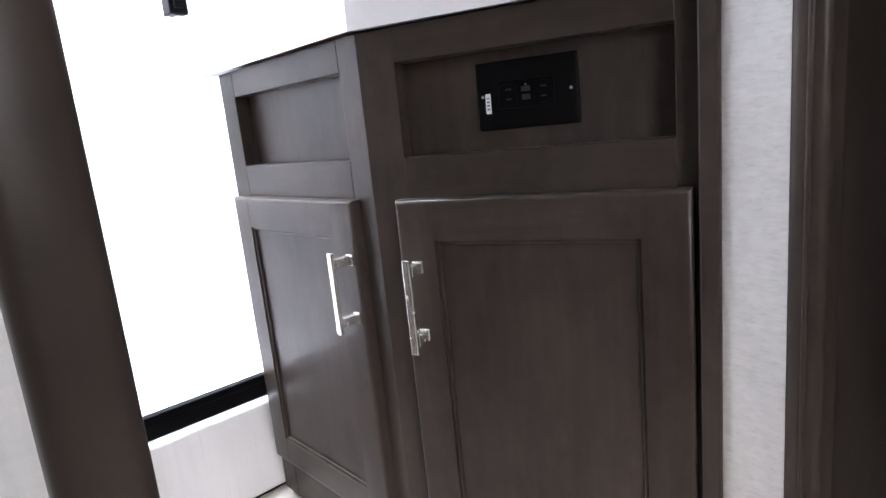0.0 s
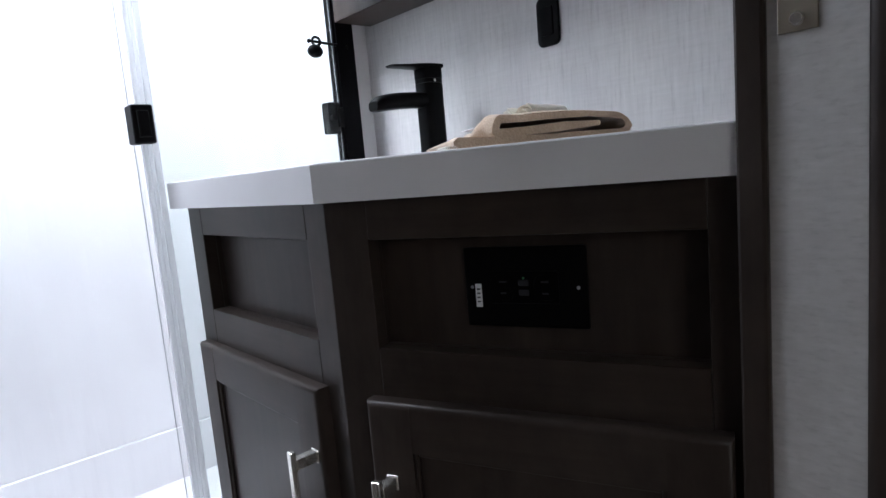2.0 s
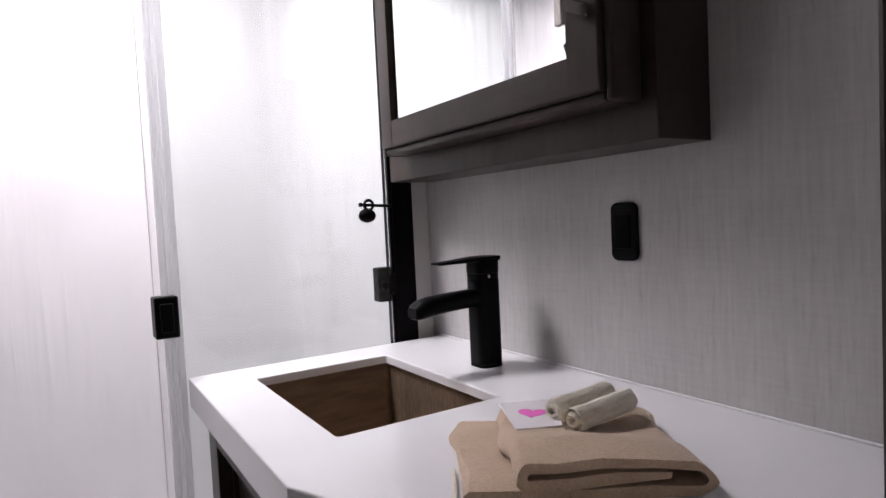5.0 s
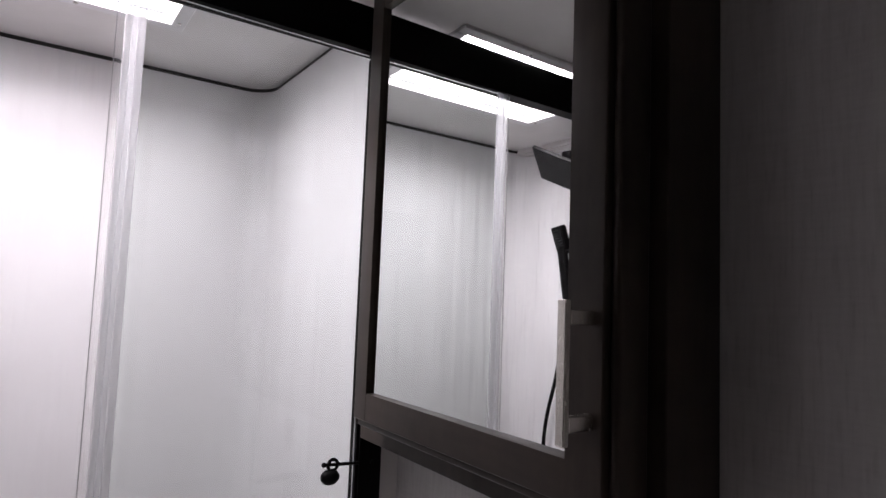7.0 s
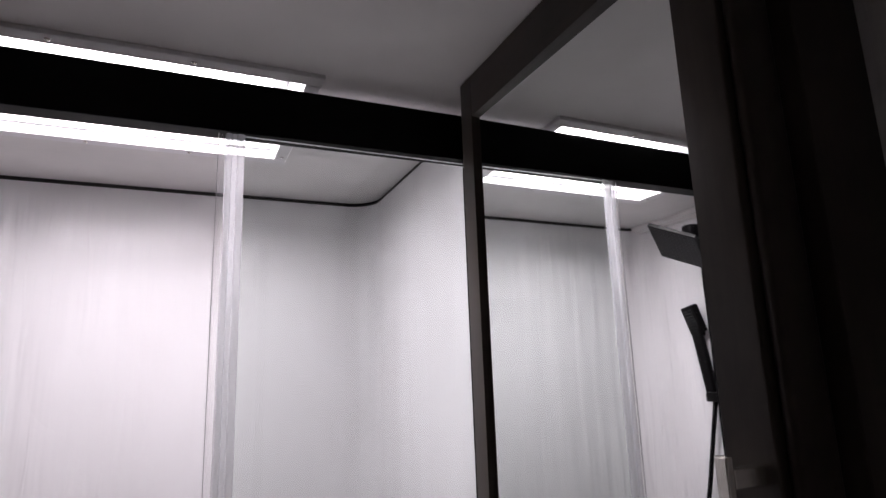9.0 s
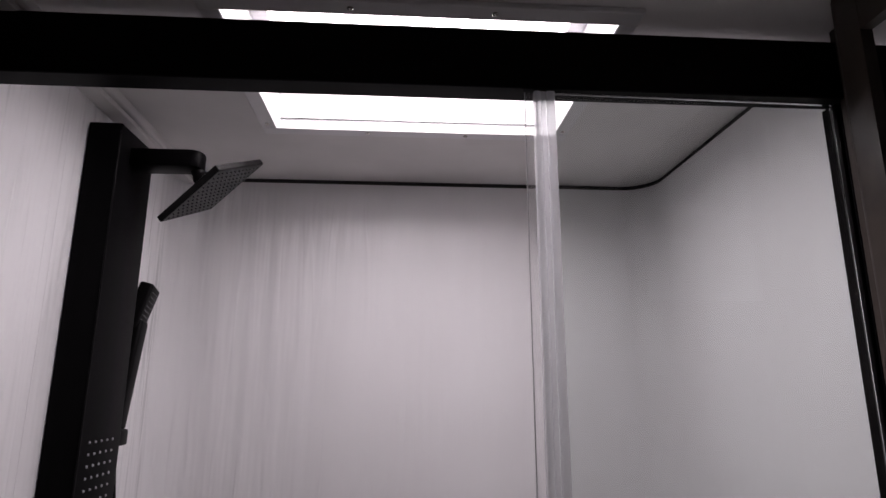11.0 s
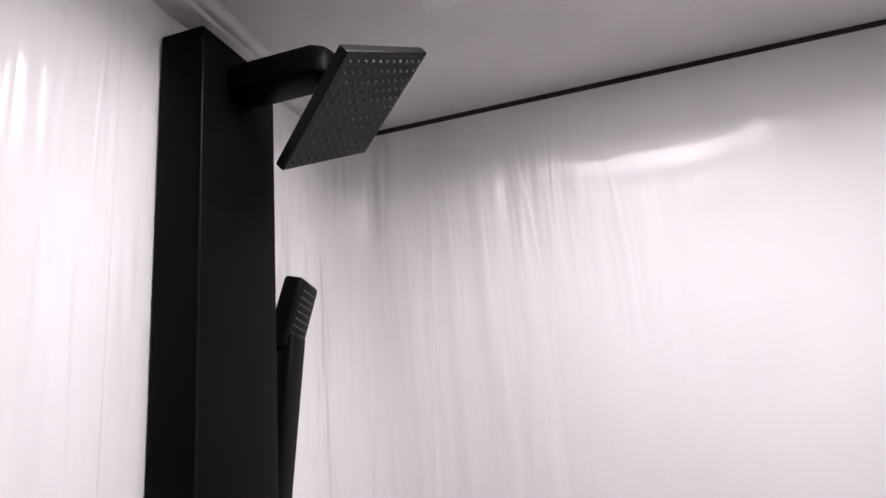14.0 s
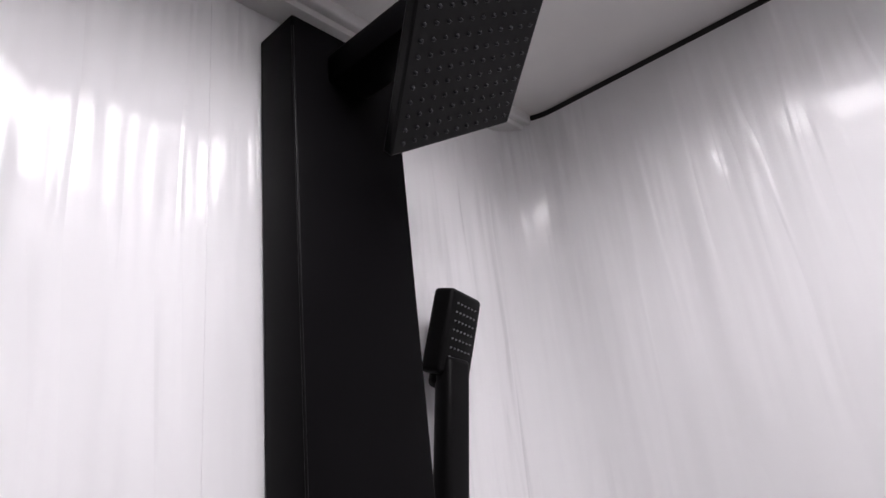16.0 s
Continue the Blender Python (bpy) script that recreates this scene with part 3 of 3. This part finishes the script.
def counter():
    t = thing("counter", (-0.2, -0.45, 0.856), "white solid-surface vanity counter with an angled front and a sink cutout", "counter")
    x0, x1, y0, y1, r = -0.38, -0.163, -0.425, -0.112, 0.006
    hole = [((x0 + x1) / 2 + x, (y0 + y1) / 2 + y) for x, y in rounded(x1 - x0, y1 - y0, r)]
    outer = [(0.0, -0.03), (-0.462, -0.03), (-0.462, -0.509), (-0.295, -0.9), (0.0, -0.9)]
    bm = bmesh.new()
    rim = []
    for zo, z in ((0.856, 0.887), (0.9, 0.9)):
        o = [bm.verts.new((x, y, zo)) for x, y in outer]
        h = [bm.verts.new((x, y, z)) for x, y in hole]
        edges = [bm.edges.new((o[i], o[(i + 1) % len(o)])) for i in range(len(o))] + [bm.edges.new((h[i], h[(i + 1) % len(h)])) for i in range(len(h))]
        bmesh.ops.triangle_fill(bm, use_beauty=True, edges=edges)
        rim.append((o, h))
    for k in (0, 1):
        a, b = rim[0][k], rim[1][k]
        for i in range(len(a)):
            bm.faces.new((a[i], a[(i + 1) % len(a)], b[(i + 1) % len(a)], b[i]))
    bmesh.ops.recalc_face_normals(bm, faces=bm.faces)
    top = [e for e in bm.edges if len(e.link_faces) == 2 and e.calc_face_angle(0) > 0.7 and (e.verts[0].co.z + e.verts[1].co.z) / 2 > 0.899]
    bmesh.ops.bevel(bm, geom=top, offset=0.002, segments=2, affect="EDGES", profile=0.5)
    part("countertop", bm, COUNTER, t, "white counter slab")
    part("wall_bead", box((-0.004, -0.898, 0.9), (0.0, -0.032, 0.903), 0.0015), WHITE_PLASTIC, t, "thin white sealant bead along the wall")
    return t


counter()


def sink():
    t = thing("sink", (-0.275, -0.27, 0.74), "brown brushed steel undermount sink with sloping floor", "sink")
    bm = bmesh.new()
    rings = [(0.225, 0.321, 0.008, 0.8868), (0.223, 0.319, 0.009, 0.80), (0.212, 0.306, 0.014, 0.762), (0.18, 0.27, 0.03, 0.745), (0.04, 0.04, 0.015, 0.738)]
    loops = [[bm.verts.new((-0.2715 + x, -0.2685 + y, z)) for x, y in rounded(w, h, r)] for w, h, r, z in rings]
    k = len(loops[0])
    for a, b in zip(loops, loops[1:]):
        for i in range(k):
            bm.faces.new((a[i], a[(i + 1) % k], b[(i + 1) % k], b[i]))
    bm.faces.new(loops[-1])
    bmesh.ops.recalc_face_normals(bm, faces=bm.faces)
    for f in bm.faces:
        f.normal_flip()
    part("basin", bm, BRONZE, t, "", True)
    part("drain", rod((-0.2745, -0.2705, 0.7385), (-0.2745, -0.2705, 0.742), 0.021, 0.019, 24), NICKEL, t, "round metal drain", True)


sink()


def faucet():
    t = thing("faucet", (-0.078, -0.283, 0.9), "matt black single-lever basin faucet on the white counter", "faucet")
    c = (-0.078, -0.283)
    part("foot", prism([(c[0] + x, c[1] + y) for x, y in rounded(0.042, 0.042, 0.013)], 0.9, 0.904, 0.001), BLACK, t, "", True)
    part("body", prism([(c[0] + x, c[1] + y) for x, y in rounded(0.041, 0.041, 0.012)], 0.904, 1.034, 0.002), BLACK, t, "square black column", True)
    spout = bmesh.new()
    stations = ((0.0, 1.005, 0.033, 0.027), (0.03, 1.0045, 0.033, 0.0265), (0.06, 1.003, 0.033, 0.027), (0.085, 1.0005, 0.033, 0.0275), (0.1, 0.998, 0.0325, 0.0265), (0.109, 0.9955, 0.03, 0.022), (0.1135, 0.994, 0.025, 0.015))
    loops = [[spout.verts.new((c[0] - 0.012 - d, c[1] + y, z + h)) for y, h in rounded(w, th, min(w, th) * 0.42, 5)] for d, z, w, th in stations]
    for p, q in zip(loops, loops[1:]):
        for i in range(len(p)):
            spout.faces.new((p[i], p[(i + 1) % len(p)], q[(i + 1) % len(p)], q[i]))
    spout.faces.new(loops[0])
    spout.faces.new(loops[-1])
    bmesh.ops.recalc_face_normals(spout, faces=spout.faces)
    part("spout", spout, BLACK, t, "black open spout", True)
    part("cartridge", prism([(c[0] + x, c[1] + y) for x, y in rounded(0.0408, 0.0408, 0.012)], 1.034, 1.041), BLACK, t, "", True)
    blade = bmesh.new()
    stations = ((-0.0205, 1.0665, 0.038, 0.007), (0.012, 1.0664, 0.038, 0.0085), (0.026, 1.0655, 0.032, 0.0068), (0.055, 1.0635, 0.027, 0.0048), (0.08, 1.062, 0.024, 0.0036), (0.0845, 1.0618, 0.02, 0.002))
    loops = [[blade.verts.new((c[0] - d, c[1] + y, z - th / 2 + h)) for y, h in rounded(w, th, th * 0.35, 2)] for d, z, w, th in stations]
    for p, q in zip(loops, loops[1:]):
        for i in range(len(p)):
            blade.faces.new((p[i], p[(i + 1) % len(p)], q[(i + 1) % len(p)], q[i]))
    blade.faces.new(loops[0])
    blade.faces.new(loops[-1])
    bmesh.ops.recalc_face_normals(blade, faces=blade.faces)
    lever = joined(prism([(c[0] + x, c[1] + y) for x, y in rounded(0.041, 0.041, 0.011)], 1.041, 1.0625, 0.002), blade)
    part("lever", lever, BLACK, t, "flat black lever", True)
    part("index_dot", rod((c[0] - 0.004, c[1] - 0.0203, 1.037), (c[0] - 0.004, c[1] - 0.0215, 1.037), 0.0025), NICKEL, t)


faucet()


def outlet():
    """The ground-fault socket in the sunk panel."""
    t = thing("power_outlet", tuple(FACE_B @ Vector((-0.027, 0.17, 0.712))), "black power outlet with a small white label in the cabinet", "power outlet")
    part("plate", moved(box((-0.0279, 0.104, 0.712), (-0.022, 0.235, 0.797), 0.002), FACE_B), BLACK_PLASTIC, t)
    part("insert", moved(box((-0.0225, 0.134, 0.7375), (-0.0205, 0.206, 0.7715), 0.0012), FACE_B), BLACK_SATIN, t)
    toward = FACE_B @ Matrix(((0, 0, 1, 0), (1, 0, 0, 0), (0, 1, 0, 0), (0, 0, 0, 1)))
    for y in (0.1475, 0.1925):
        face = part("socket", moved(prism([(y + a, 0.7545 + c) for a, c in rounded(0.024, 0.027, 0.009)], -0.0206, -0.0196, 0.0004), toward), BLACK_SATIN, t, "rounded socket face", True)
        for dz, h in ((-0.006, 0.0065), (0.006, 0.008)):
            part("slot", moved(box((-0.0197, y - h / 2, 0.7545 + dz - 0.0009), (-0.0193, y + h / 2, 0.7545 + dz + 0.0009)), FACE_B), NOZZLE, face)
    for z in (0.7465, 0.7565):
        part("button", moved(box((-0.0206, 0.1645, z), (-0.0188, 0.1755, z + 0.006), 0.0008), FACE_B), NOZZLE, t)
    part("sticker", moved(box((-0.0222, 0.1155, 0.733), (-0.0214, 0.1225, 0.758)), FACE_B), LABEL, t, "small white label")
    for z in (0.738, 0.7425, 0.747, 0.7515):
        part("print_bar", moved(box((-0.0214, 0.1172, z), (-0.0212, 0.1208, z + 0.0016)), FACE_B), NOZZLE, t)
    for y, z in ((0.112, 0.7545), (0.226, 0.7545)):
        part("screw", moved(rod((-0.0222, y, z), (-0.0212, y, z), 0.0018), FACE_B), CHROME, t)
    part("indicator", moved(box((-0.0206, 0.169, 0.7638), (-0.0196, 0.1708, 0.7655)), FACE_B), GREEN, t, "tiny green light")


outlet()


def wall_switch():
    t = thing("wall_switch", (0, -0.4935, 1.06), "black rounded rocker switch on the wallpaper", "switch")
    m = Matrix(((0, 0, -1, 0), (1, 0, 0, -0.4935), (0, 1, 0, 1.0975), (0, 0, 0, 1)))
    part("plate", moved(prism(rounded(0.042, 0.075, 0.01), 0.0, 0.006, 0.002), m), BLACK_PLASTIC, t, "", True)
    part("rocker", moved(prism(rounded(0.024, 0.044, 0.004), 0.006, 0.0085, 0.001), m), BLACK_SATIN, t, "", True)


wall_switch()


def strike_plate():
    t = thing("strike_plate", (JAMB_R, -0.94, 0.958), "dull metal strike plate screwed to the grey doorway edge", "strike plate")
    x = JAMB_R
    part("plate", box((x - 0.002, -0.954, 0.958), (x + 0.0005, -0.927, 1.021), 0.0008), STRIKE, t)
    for z in (0.967, 1.013):
        part("screw", rod((x - 0.002, -0.94, z), (x - 0.004, -0.94, z), 0.0055, 0.004), NICKEL, t, "", True)


strike_plate()


# ---- mirror cabinet ----
def mirror_cabinet():
    t = thing("mirror_cabinet", (-0.045, -0.32, 1.197), "dark stained wall cabinet with a framed mirror door", "medicine cabinet")
    top = CEILING - 0.001
    part("body", box((-0.09, -0.617, 1.197), (-0.001, -0.024, top), 0.0015), WOOD, t, "dark wooden cabinet box")
    y0, y1, z0, z1 = -0.599, -0.086, 1.237, top - 0.001
    my0, my1, mz0, mz1 = -0.542, -0.134, 1.2905, 1.898
    f, back = -0.142, -0.0905
    d = part("door", box((-0.11, y0 + 0.02, z0 + 0.02), (back, y1 - 0.02, z1 - 0.02)), WOOD, t, "framed mirror door")
    front = lambda c: c.x < f + 0.001
    g = 0.011
    part("stile", edged((f, y0 + g, z0 + g), (back, my0, z1), 0.003, lambda c: front(c) and c.y < my0 - 0.001), WOOD, d, "", True)
    part("stile", edged((f, my1, z0 + g), (back, y1 - g, z1), 0.003, lambda c: front(c) and c.y > my1 + 0.001), WOOD, d, "", True)
    part("rail", edged((f + 0.0004, my0, z0 + g), (back, my1, mz0), 0.003, lambda c: front(c) and c.z < z0 + g + 0.001), WOOD_FLAT, d, "", True)
    part("rail", edged((f + 0.0004, my0, mz1), (back, my1, z1), 0.003, lambda c: front(c) and c.z > z1 - 0.001), WOOD_FLAT, d, "", True)
    for lo, hi, mat in (((f + 0.007, y0, z0), (back, y0 + g, z1), WOOD), ((f + 0.007, y1 - g, z0), (back, y1, z1), WOOD), ((f + 0.007, y0 + g, z0), (back, y1 - g, z0 + g), WOOD_FLAT)):
        part("lip", box(lo, hi, 0.004, 3), mat, d, "stepped outer edge of the door", True)
    my, mz = (my0 + my1) / 2, (mz0 + mz1) / 2
    pane = box((-0.002, my0 - my - 0.003, mz0 - mz - 0.003), (0.002, my1 - my + 0.003, mz1 - mz + 0.003))
    part("mirror", moved(pane, Matrix.Translation((-0.1305, my, mz)) @ Matrix.Rotation(0.0105, 4, "Z")), MIRROR, d, "clear mirror glass")
    h = part("handle", box((f - 0.039, -0.577, 1.312), (f - 0.032, -0.566, 1.443), 0.0012), NICKEL, d, "brushed nickel bar handle")
    for z in (1.331, 1.427):
        part("post", box((f - 0.0325, -0.577, z - 0.007), (f, -0.565, z + 0.007), 0.0012), NICKEL, h)


mirror_cabinet()


# ---- shower panel ----
def shower_panel():
    t = thing("shower_column", (LEFT, 0.269, 0.6), "tall black shower column with a square rain head", "shower panel")
    x1 = -1.097
    part("body", box((LEFT + 0.001, 0.207, 0.55), (x1, 0.331, 1.913), 0.0025, 3), BLACK_SATIN, t, "black metal column", True)
    part("edge_trim", rod((x1 - 0.0004, 0.2074, 0.552), (x1 - 0.0004, 0.2074, 1.9), 0.0011, seg=10), HEAD_BLACK, t, "polished black edge trim", True)
    arm = prism([(-1.1, 0.244), (-1.0, 0.244), (-0.988, 0.252), (-0.984, 0.267), (-0.988, 0.282), (-1.0, 0.29), (-1.1, 0.29)], 1.857, 1.887, 0.004)
    part("arm", arm, BLACK_SATIN, t, "black shower arm", True)
    part("joint", joined(rod((-0.998, 0.267, 1.86), (-0.985, 0.278, 1.838), 0.011), ball((-0.99, 0.274, 1.846), 0.0145)), BLACK, t, "black ball joint", True)
    e1, e2, nrm = Vector((0.2567, 0.8703, 0.4203)), Vector((-0.7518, 0.4531, -0.4791)), Vector((-0.6074, -0.193, 0.7706))
    c = Vector((-0.9721, 0.2888, 1.8284))
    m = Matrix(((e1.x, e2.x, nrm.x, c.x), (e1.y, e2.y, nrm.y, c.y), (e1.z, e2.z, nrm.z, c.z), (0, 0, 0, 1)))
    head = part("rain_head", moved(box((-0.071, -0.071, -0.0005), (0.071, 0.071, 0.0105), 0.002, 2), m), HEAD_BLACK, t, "square black rain shower head")
    for i in range(11):
        for j in range(11):
            p = Vector((-0.0605 + 0.0121 * i, -0.0605 + 0.0121 * j, 0))
            part("nozzle", moved(rod(p + Vector((0, 0, -0.0005)), p + Vector((0, 0, -0.0028)), 0.0019, 0.0012, 6), m), NOZZLE, head)
    for i in range(5):
        for j in range(6):
            part("jet", rod((x1, 0.233 + 0.0175 * i, 1.427 - 0.0165 * j), (x1 + 0.0015, 0.233 + 0.0175 * i, 1.427 - 0.0165 * j), 0.0022, 0.0016, 8), CHROME, t)
    return t


shower_panel()


def hand_shower():
    t = thing("hand_shower", (-1.115, 0.345, 1.44), "black hand shower standing in a holder on the column", "hand shower")
    m = Matrix.Translation((-1.103, 0.393, 1.638)) @ Matrix.Rotation(radians(6), 4, "Z") @ Matrix.Rotation(radians(14), 4, "Y") @ Matrix.Rotation(radians(-8), 4, "X")
    part("head", moved(joined(box((-0.024, -0.026, -0.038), (0.0, 0.026, 0.044), 0.005, 3), box((-0.021, -0.0165, -0.05), (-0.003, 0.0165, -0.032), 0.006, 3)), m), BLACK, t, "square black spray head", True)
    for i in range(6):
        for j in range(8):
            p = Vector((0.0, -0.015 + 0.006 * i, -0.029 + 0.0085 * j))
            part("nozzle", moved(rod(p, p + Vector((0.0013, 0, 0)), 0.0011, 0.0007, 6), m), TIP, t)
    grip = moved(box((-0.011, -0.0155, -0.165), (0.011, 0.0155, 0.02), 0.006, 3), Matrix.Translation((-1.113, 0.384, 1.6)) @ Matrix.Rotation(radians(3), 4, "Y") @ Matrix.Rotation(radians(-7), 4, "X"))
    part("grip", grip, BLACK, t, "black handle", True)
    part("nut", rod((-1.121, 0.364, 1.441), (-1.121, 0.358, 1.415), 0.0085), BLACK, t, "", True)
    part("holder", joined(box((-1.137, 0.331, 1.412), (-1.103, 0.374, 1.438), 0.004)), BLACK, t, "black holder", True)
    cu = bpy.data.curves.new("hose", "CURVE")
    cu.dimensions, cu.bevel_depth, cu.bevel_resolution, cu.resolution_u = "3D", 0.0065, 3, 10
    sp = cu.splines.new("BEZIER")
    pts = [(-1.121, 0.357, 1.415), (-1.118, 0.4, 1.22), (-1.11, 0.445, 0.98), (-1.105, 0.4, 0.72), (-1.11, 0.32, 0.62), (-1.118, 0.27, 0.58)]
    sp.bezier_points.add(len(pts) - 1)
    for q, p in zip(sp.bezier_points, pts):
        q.co, q.handle_left_type, q.handle_right_type = p, "AUTO", "AUTO"
    cu.materials.append(BLACK)
    hose = new("hose", cu)
    hose.parent = t
    hose.matrix_parent_inverse = t.matrix_basis.inverted()


hand_shower()


# ---- towel, card and rolls on the counter ----
TOWEL_AT = Matrix.Translation((-0.234, -0.618, 0.9)) @ Matrix.Rotation(radians(-122), 4, "Z")


def arc(cx, cz, r, a0, a1, k=7):
    return [(cx + r * math.cos(radians(a0 + (a1 - a0) * i / k)), cz + r * math.sin(radians(a0 + (a1 - a0) * i / k))) for i in range(k + 1)]


def folded_cloth(length, depth, th):
    """A thick towel: a flat lower layer, a round fold at one end, and an upper layer that curls under at the other."""
    h = depth / 2
    path = [(-h * 1.06, 0.0016), (-h * 1.0, 0.0016), (-h * 0.5, 0.0), (0.0, 0.0), (h * 0.5, 0.0)] + arc(h - 0.012, 0.0098, 0.0098, -90, 90)
    path += [(h * 0.5, 0.0205), (h * 0.1, 0.021), (-h * 0.25, 0.0205)] + arc(-h * 0.5, 0.0142, 0.0062, 90, 262)
    path += [(-h * 0.2, 0.0084), (h * 0.2, 0.009), (h * 0.62, 0.0098)]
    pts = [Vector(p) for p in path]
    side = []
    for i, p in enumerate(pts):
        d = (pts[min(i + 1, len(pts) - 1)] - pts[max(i - 1, 0)]).normalized()
        side.append(Vector((-d.y, d.x)))
    half = [th * 0.47 * (0.5 if i in (0, len(pts) - 1) else 1.35 if i < 3 else 1.0) for i in range(len(pts))]
    ring = [p + s2 * w for p, s2, w in zip(pts, side, half)] + [p - s2 * w for p, s2, w in reversed(list(zip(pts, side, half)))]
    bm = bmesh.new()
    n, rows = 48, []
    for j in range(n + 1):
        u = j / n
        x = -length / 2 + length * u
        far = abs(2 * u - 1)
        row = []
        for q in ring:
            up = max(0.0, q.y)
            lump = noise.noise(Vector((x * 24, q.x * 24, q.y * 60)))
            swell = noise.noise(Vector((x * 8 + 4, q.x * 8, 0.5)))
            ragged = 0.006 * noise.noise(Vector((q.x * 26, q.y * 70, 3.0 if u < 0.5 else 8.0))) * max(0.0, (far - 0.8) / 0.2)
            sag = (1 + 0.38 * swell - 0.1 * max(0.0, (-q.x - 0.02) / h) - 0.3 * max(0.0, q.x / h) ** 2) * (1 - 0.12 * far ** 6) * (0.85 + 0.55 * min(1.0, max(0.0, (u - 0.35) / 0.4)))
            drift = 0.011 * noise.noise(Vector((x * 13 + 7, q.y * 40, 1.0)))
            row.append(bm.verts.new((x * (1 - 0.03 * up / 0.03) + ragged, q.x + 0.005 * lump + drift, th / 2 + 0.0008 + up * sag + min(q.y, 0.0) + 0.0028 * lump * min(1.0, up / 0.012))))
        rows.append(row)
    k = len(ring)
    for a, b in zip(rows, rows[1:]):
        for i in range(k):
            bm.faces.new((a[i], a[(i + 1) % k], b[(i + 1) % k], b[i]))
    for row in (rows[0], rows[-1]):
        for i in range(k // 2 - 1):
            bm.faces.new((row[i], row[i + 1], row[k - 2 - i], row[k - 1 - i]))
    bmesh.ops.recalc_face_normals(bm, faces=bm.faces)
    return bm


def towel():
    t = thing("towel", tuple(TOWEL_AT.translation), "folded tan terry towel lying on the white counter", "towel")
    part("folded_cloth", moved(folded_cloth(0.172, 0.192, 0.0082), TOWEL_AT), TOWEL, t, "", True)
    part("hem", moved(box((0.02, -0.1075, 0.0022), (0.082, -0.1035, 0.0052), 0.0012), TOWEL_AT), CREAM, t, "pale stitched hem")


towel()


def heart_card():
    t = thing("gift_card", (-0.232, -0.568, 0.928), "small white card with a pink heart lying on the towel", "card")
    m = Matrix.Translation((-0.232, -0.568, 0.928)) @ Matrix.Rotation(radians(-26), 4, "Z")
    part("card", moved(box((-0.026, -0.04, 0.0), (0.026, 0.04, 0.0014), 0.0004, 1), m), CARD, t)
    pts = []
    for i in range(40):
        a = math.tau * i / 40
        pts.append((0.0009 * 16 * math.sin(a) ** 3, 0.0009 * (13 * math.cos(a) - 5 * math.cos(2 * a) - 2 * math.cos(3 * a) - math.cos(4 * a))))
    part("heart", moved(prism(list(reversed(pts)), 0.0014, 0.0018), m @ Matrix.Rotation(radians(-20), 4, "Z")), PINK, t, "pink printed heart")


heart_card()


def cloth_roll(name_at, turn, length, r, seed):
    t = thing("rolled_cloth", tuple(name_at), "rolled cream washcloth resting on the towel", "washcloth", "rolled cloths on the towel")
    bm = bmesh.new()
    turns, k, th = 4.2, 90, 0.0026
    line = [(math.tau * turns * i / k, r * (0.08 + 0.92 * i / k)) for i in range(k + 1)]
    prof = [((q + th / 2) * math.cos(a), (q + th / 2) * math.sin(a)) for a, q in line] + [((q - th / 2) * math.cos(a), (q - th / 2) * math.sin(a)) for a, q in reversed(line)]
    rnd = random.Random(seed)
    rows = []
    for j in range(9):
        y = -length / 2 + length * j / 8
        g = 1 + rnd.uniform(-0.04, 0.04)
        rows.append([bm.verts.new((x * g, y + 0.004 * math.sin(i * 0.11 + seed), z * g)) for i, (x, z) in enumerate(prof)])
    p = len(prof)
    for a, b in zip(rows, rows[1:]):
        for i in range(p):
            bm.faces.new((a[i], a[(i + 1) % p], b[(i + 1) % p], b[i]))
    for row in (rows[0], rows[-1]):
        for i in range(k):
            bm.faces.new((row[i], row[i + 1], row[p - 2 - i], row[p - 1 - i]))
    bmesh.ops.recalc_face_normals(bm, faces=bm.faces)
    part("cloth", moved(bm, Matrix.Translation(name_at) @ Matrix.Rotation(turn, 4, "Z")), CREAM, t, "", True)


cloth_roll(Vector((-0.186, -0.588, 0.9375)), radians(-84), 0.082, 0.0112, 1)
cloth_roll(Vector((-0.192, -0.622, 0.938)), radians(-83), 0.086, 0.0115, 2)
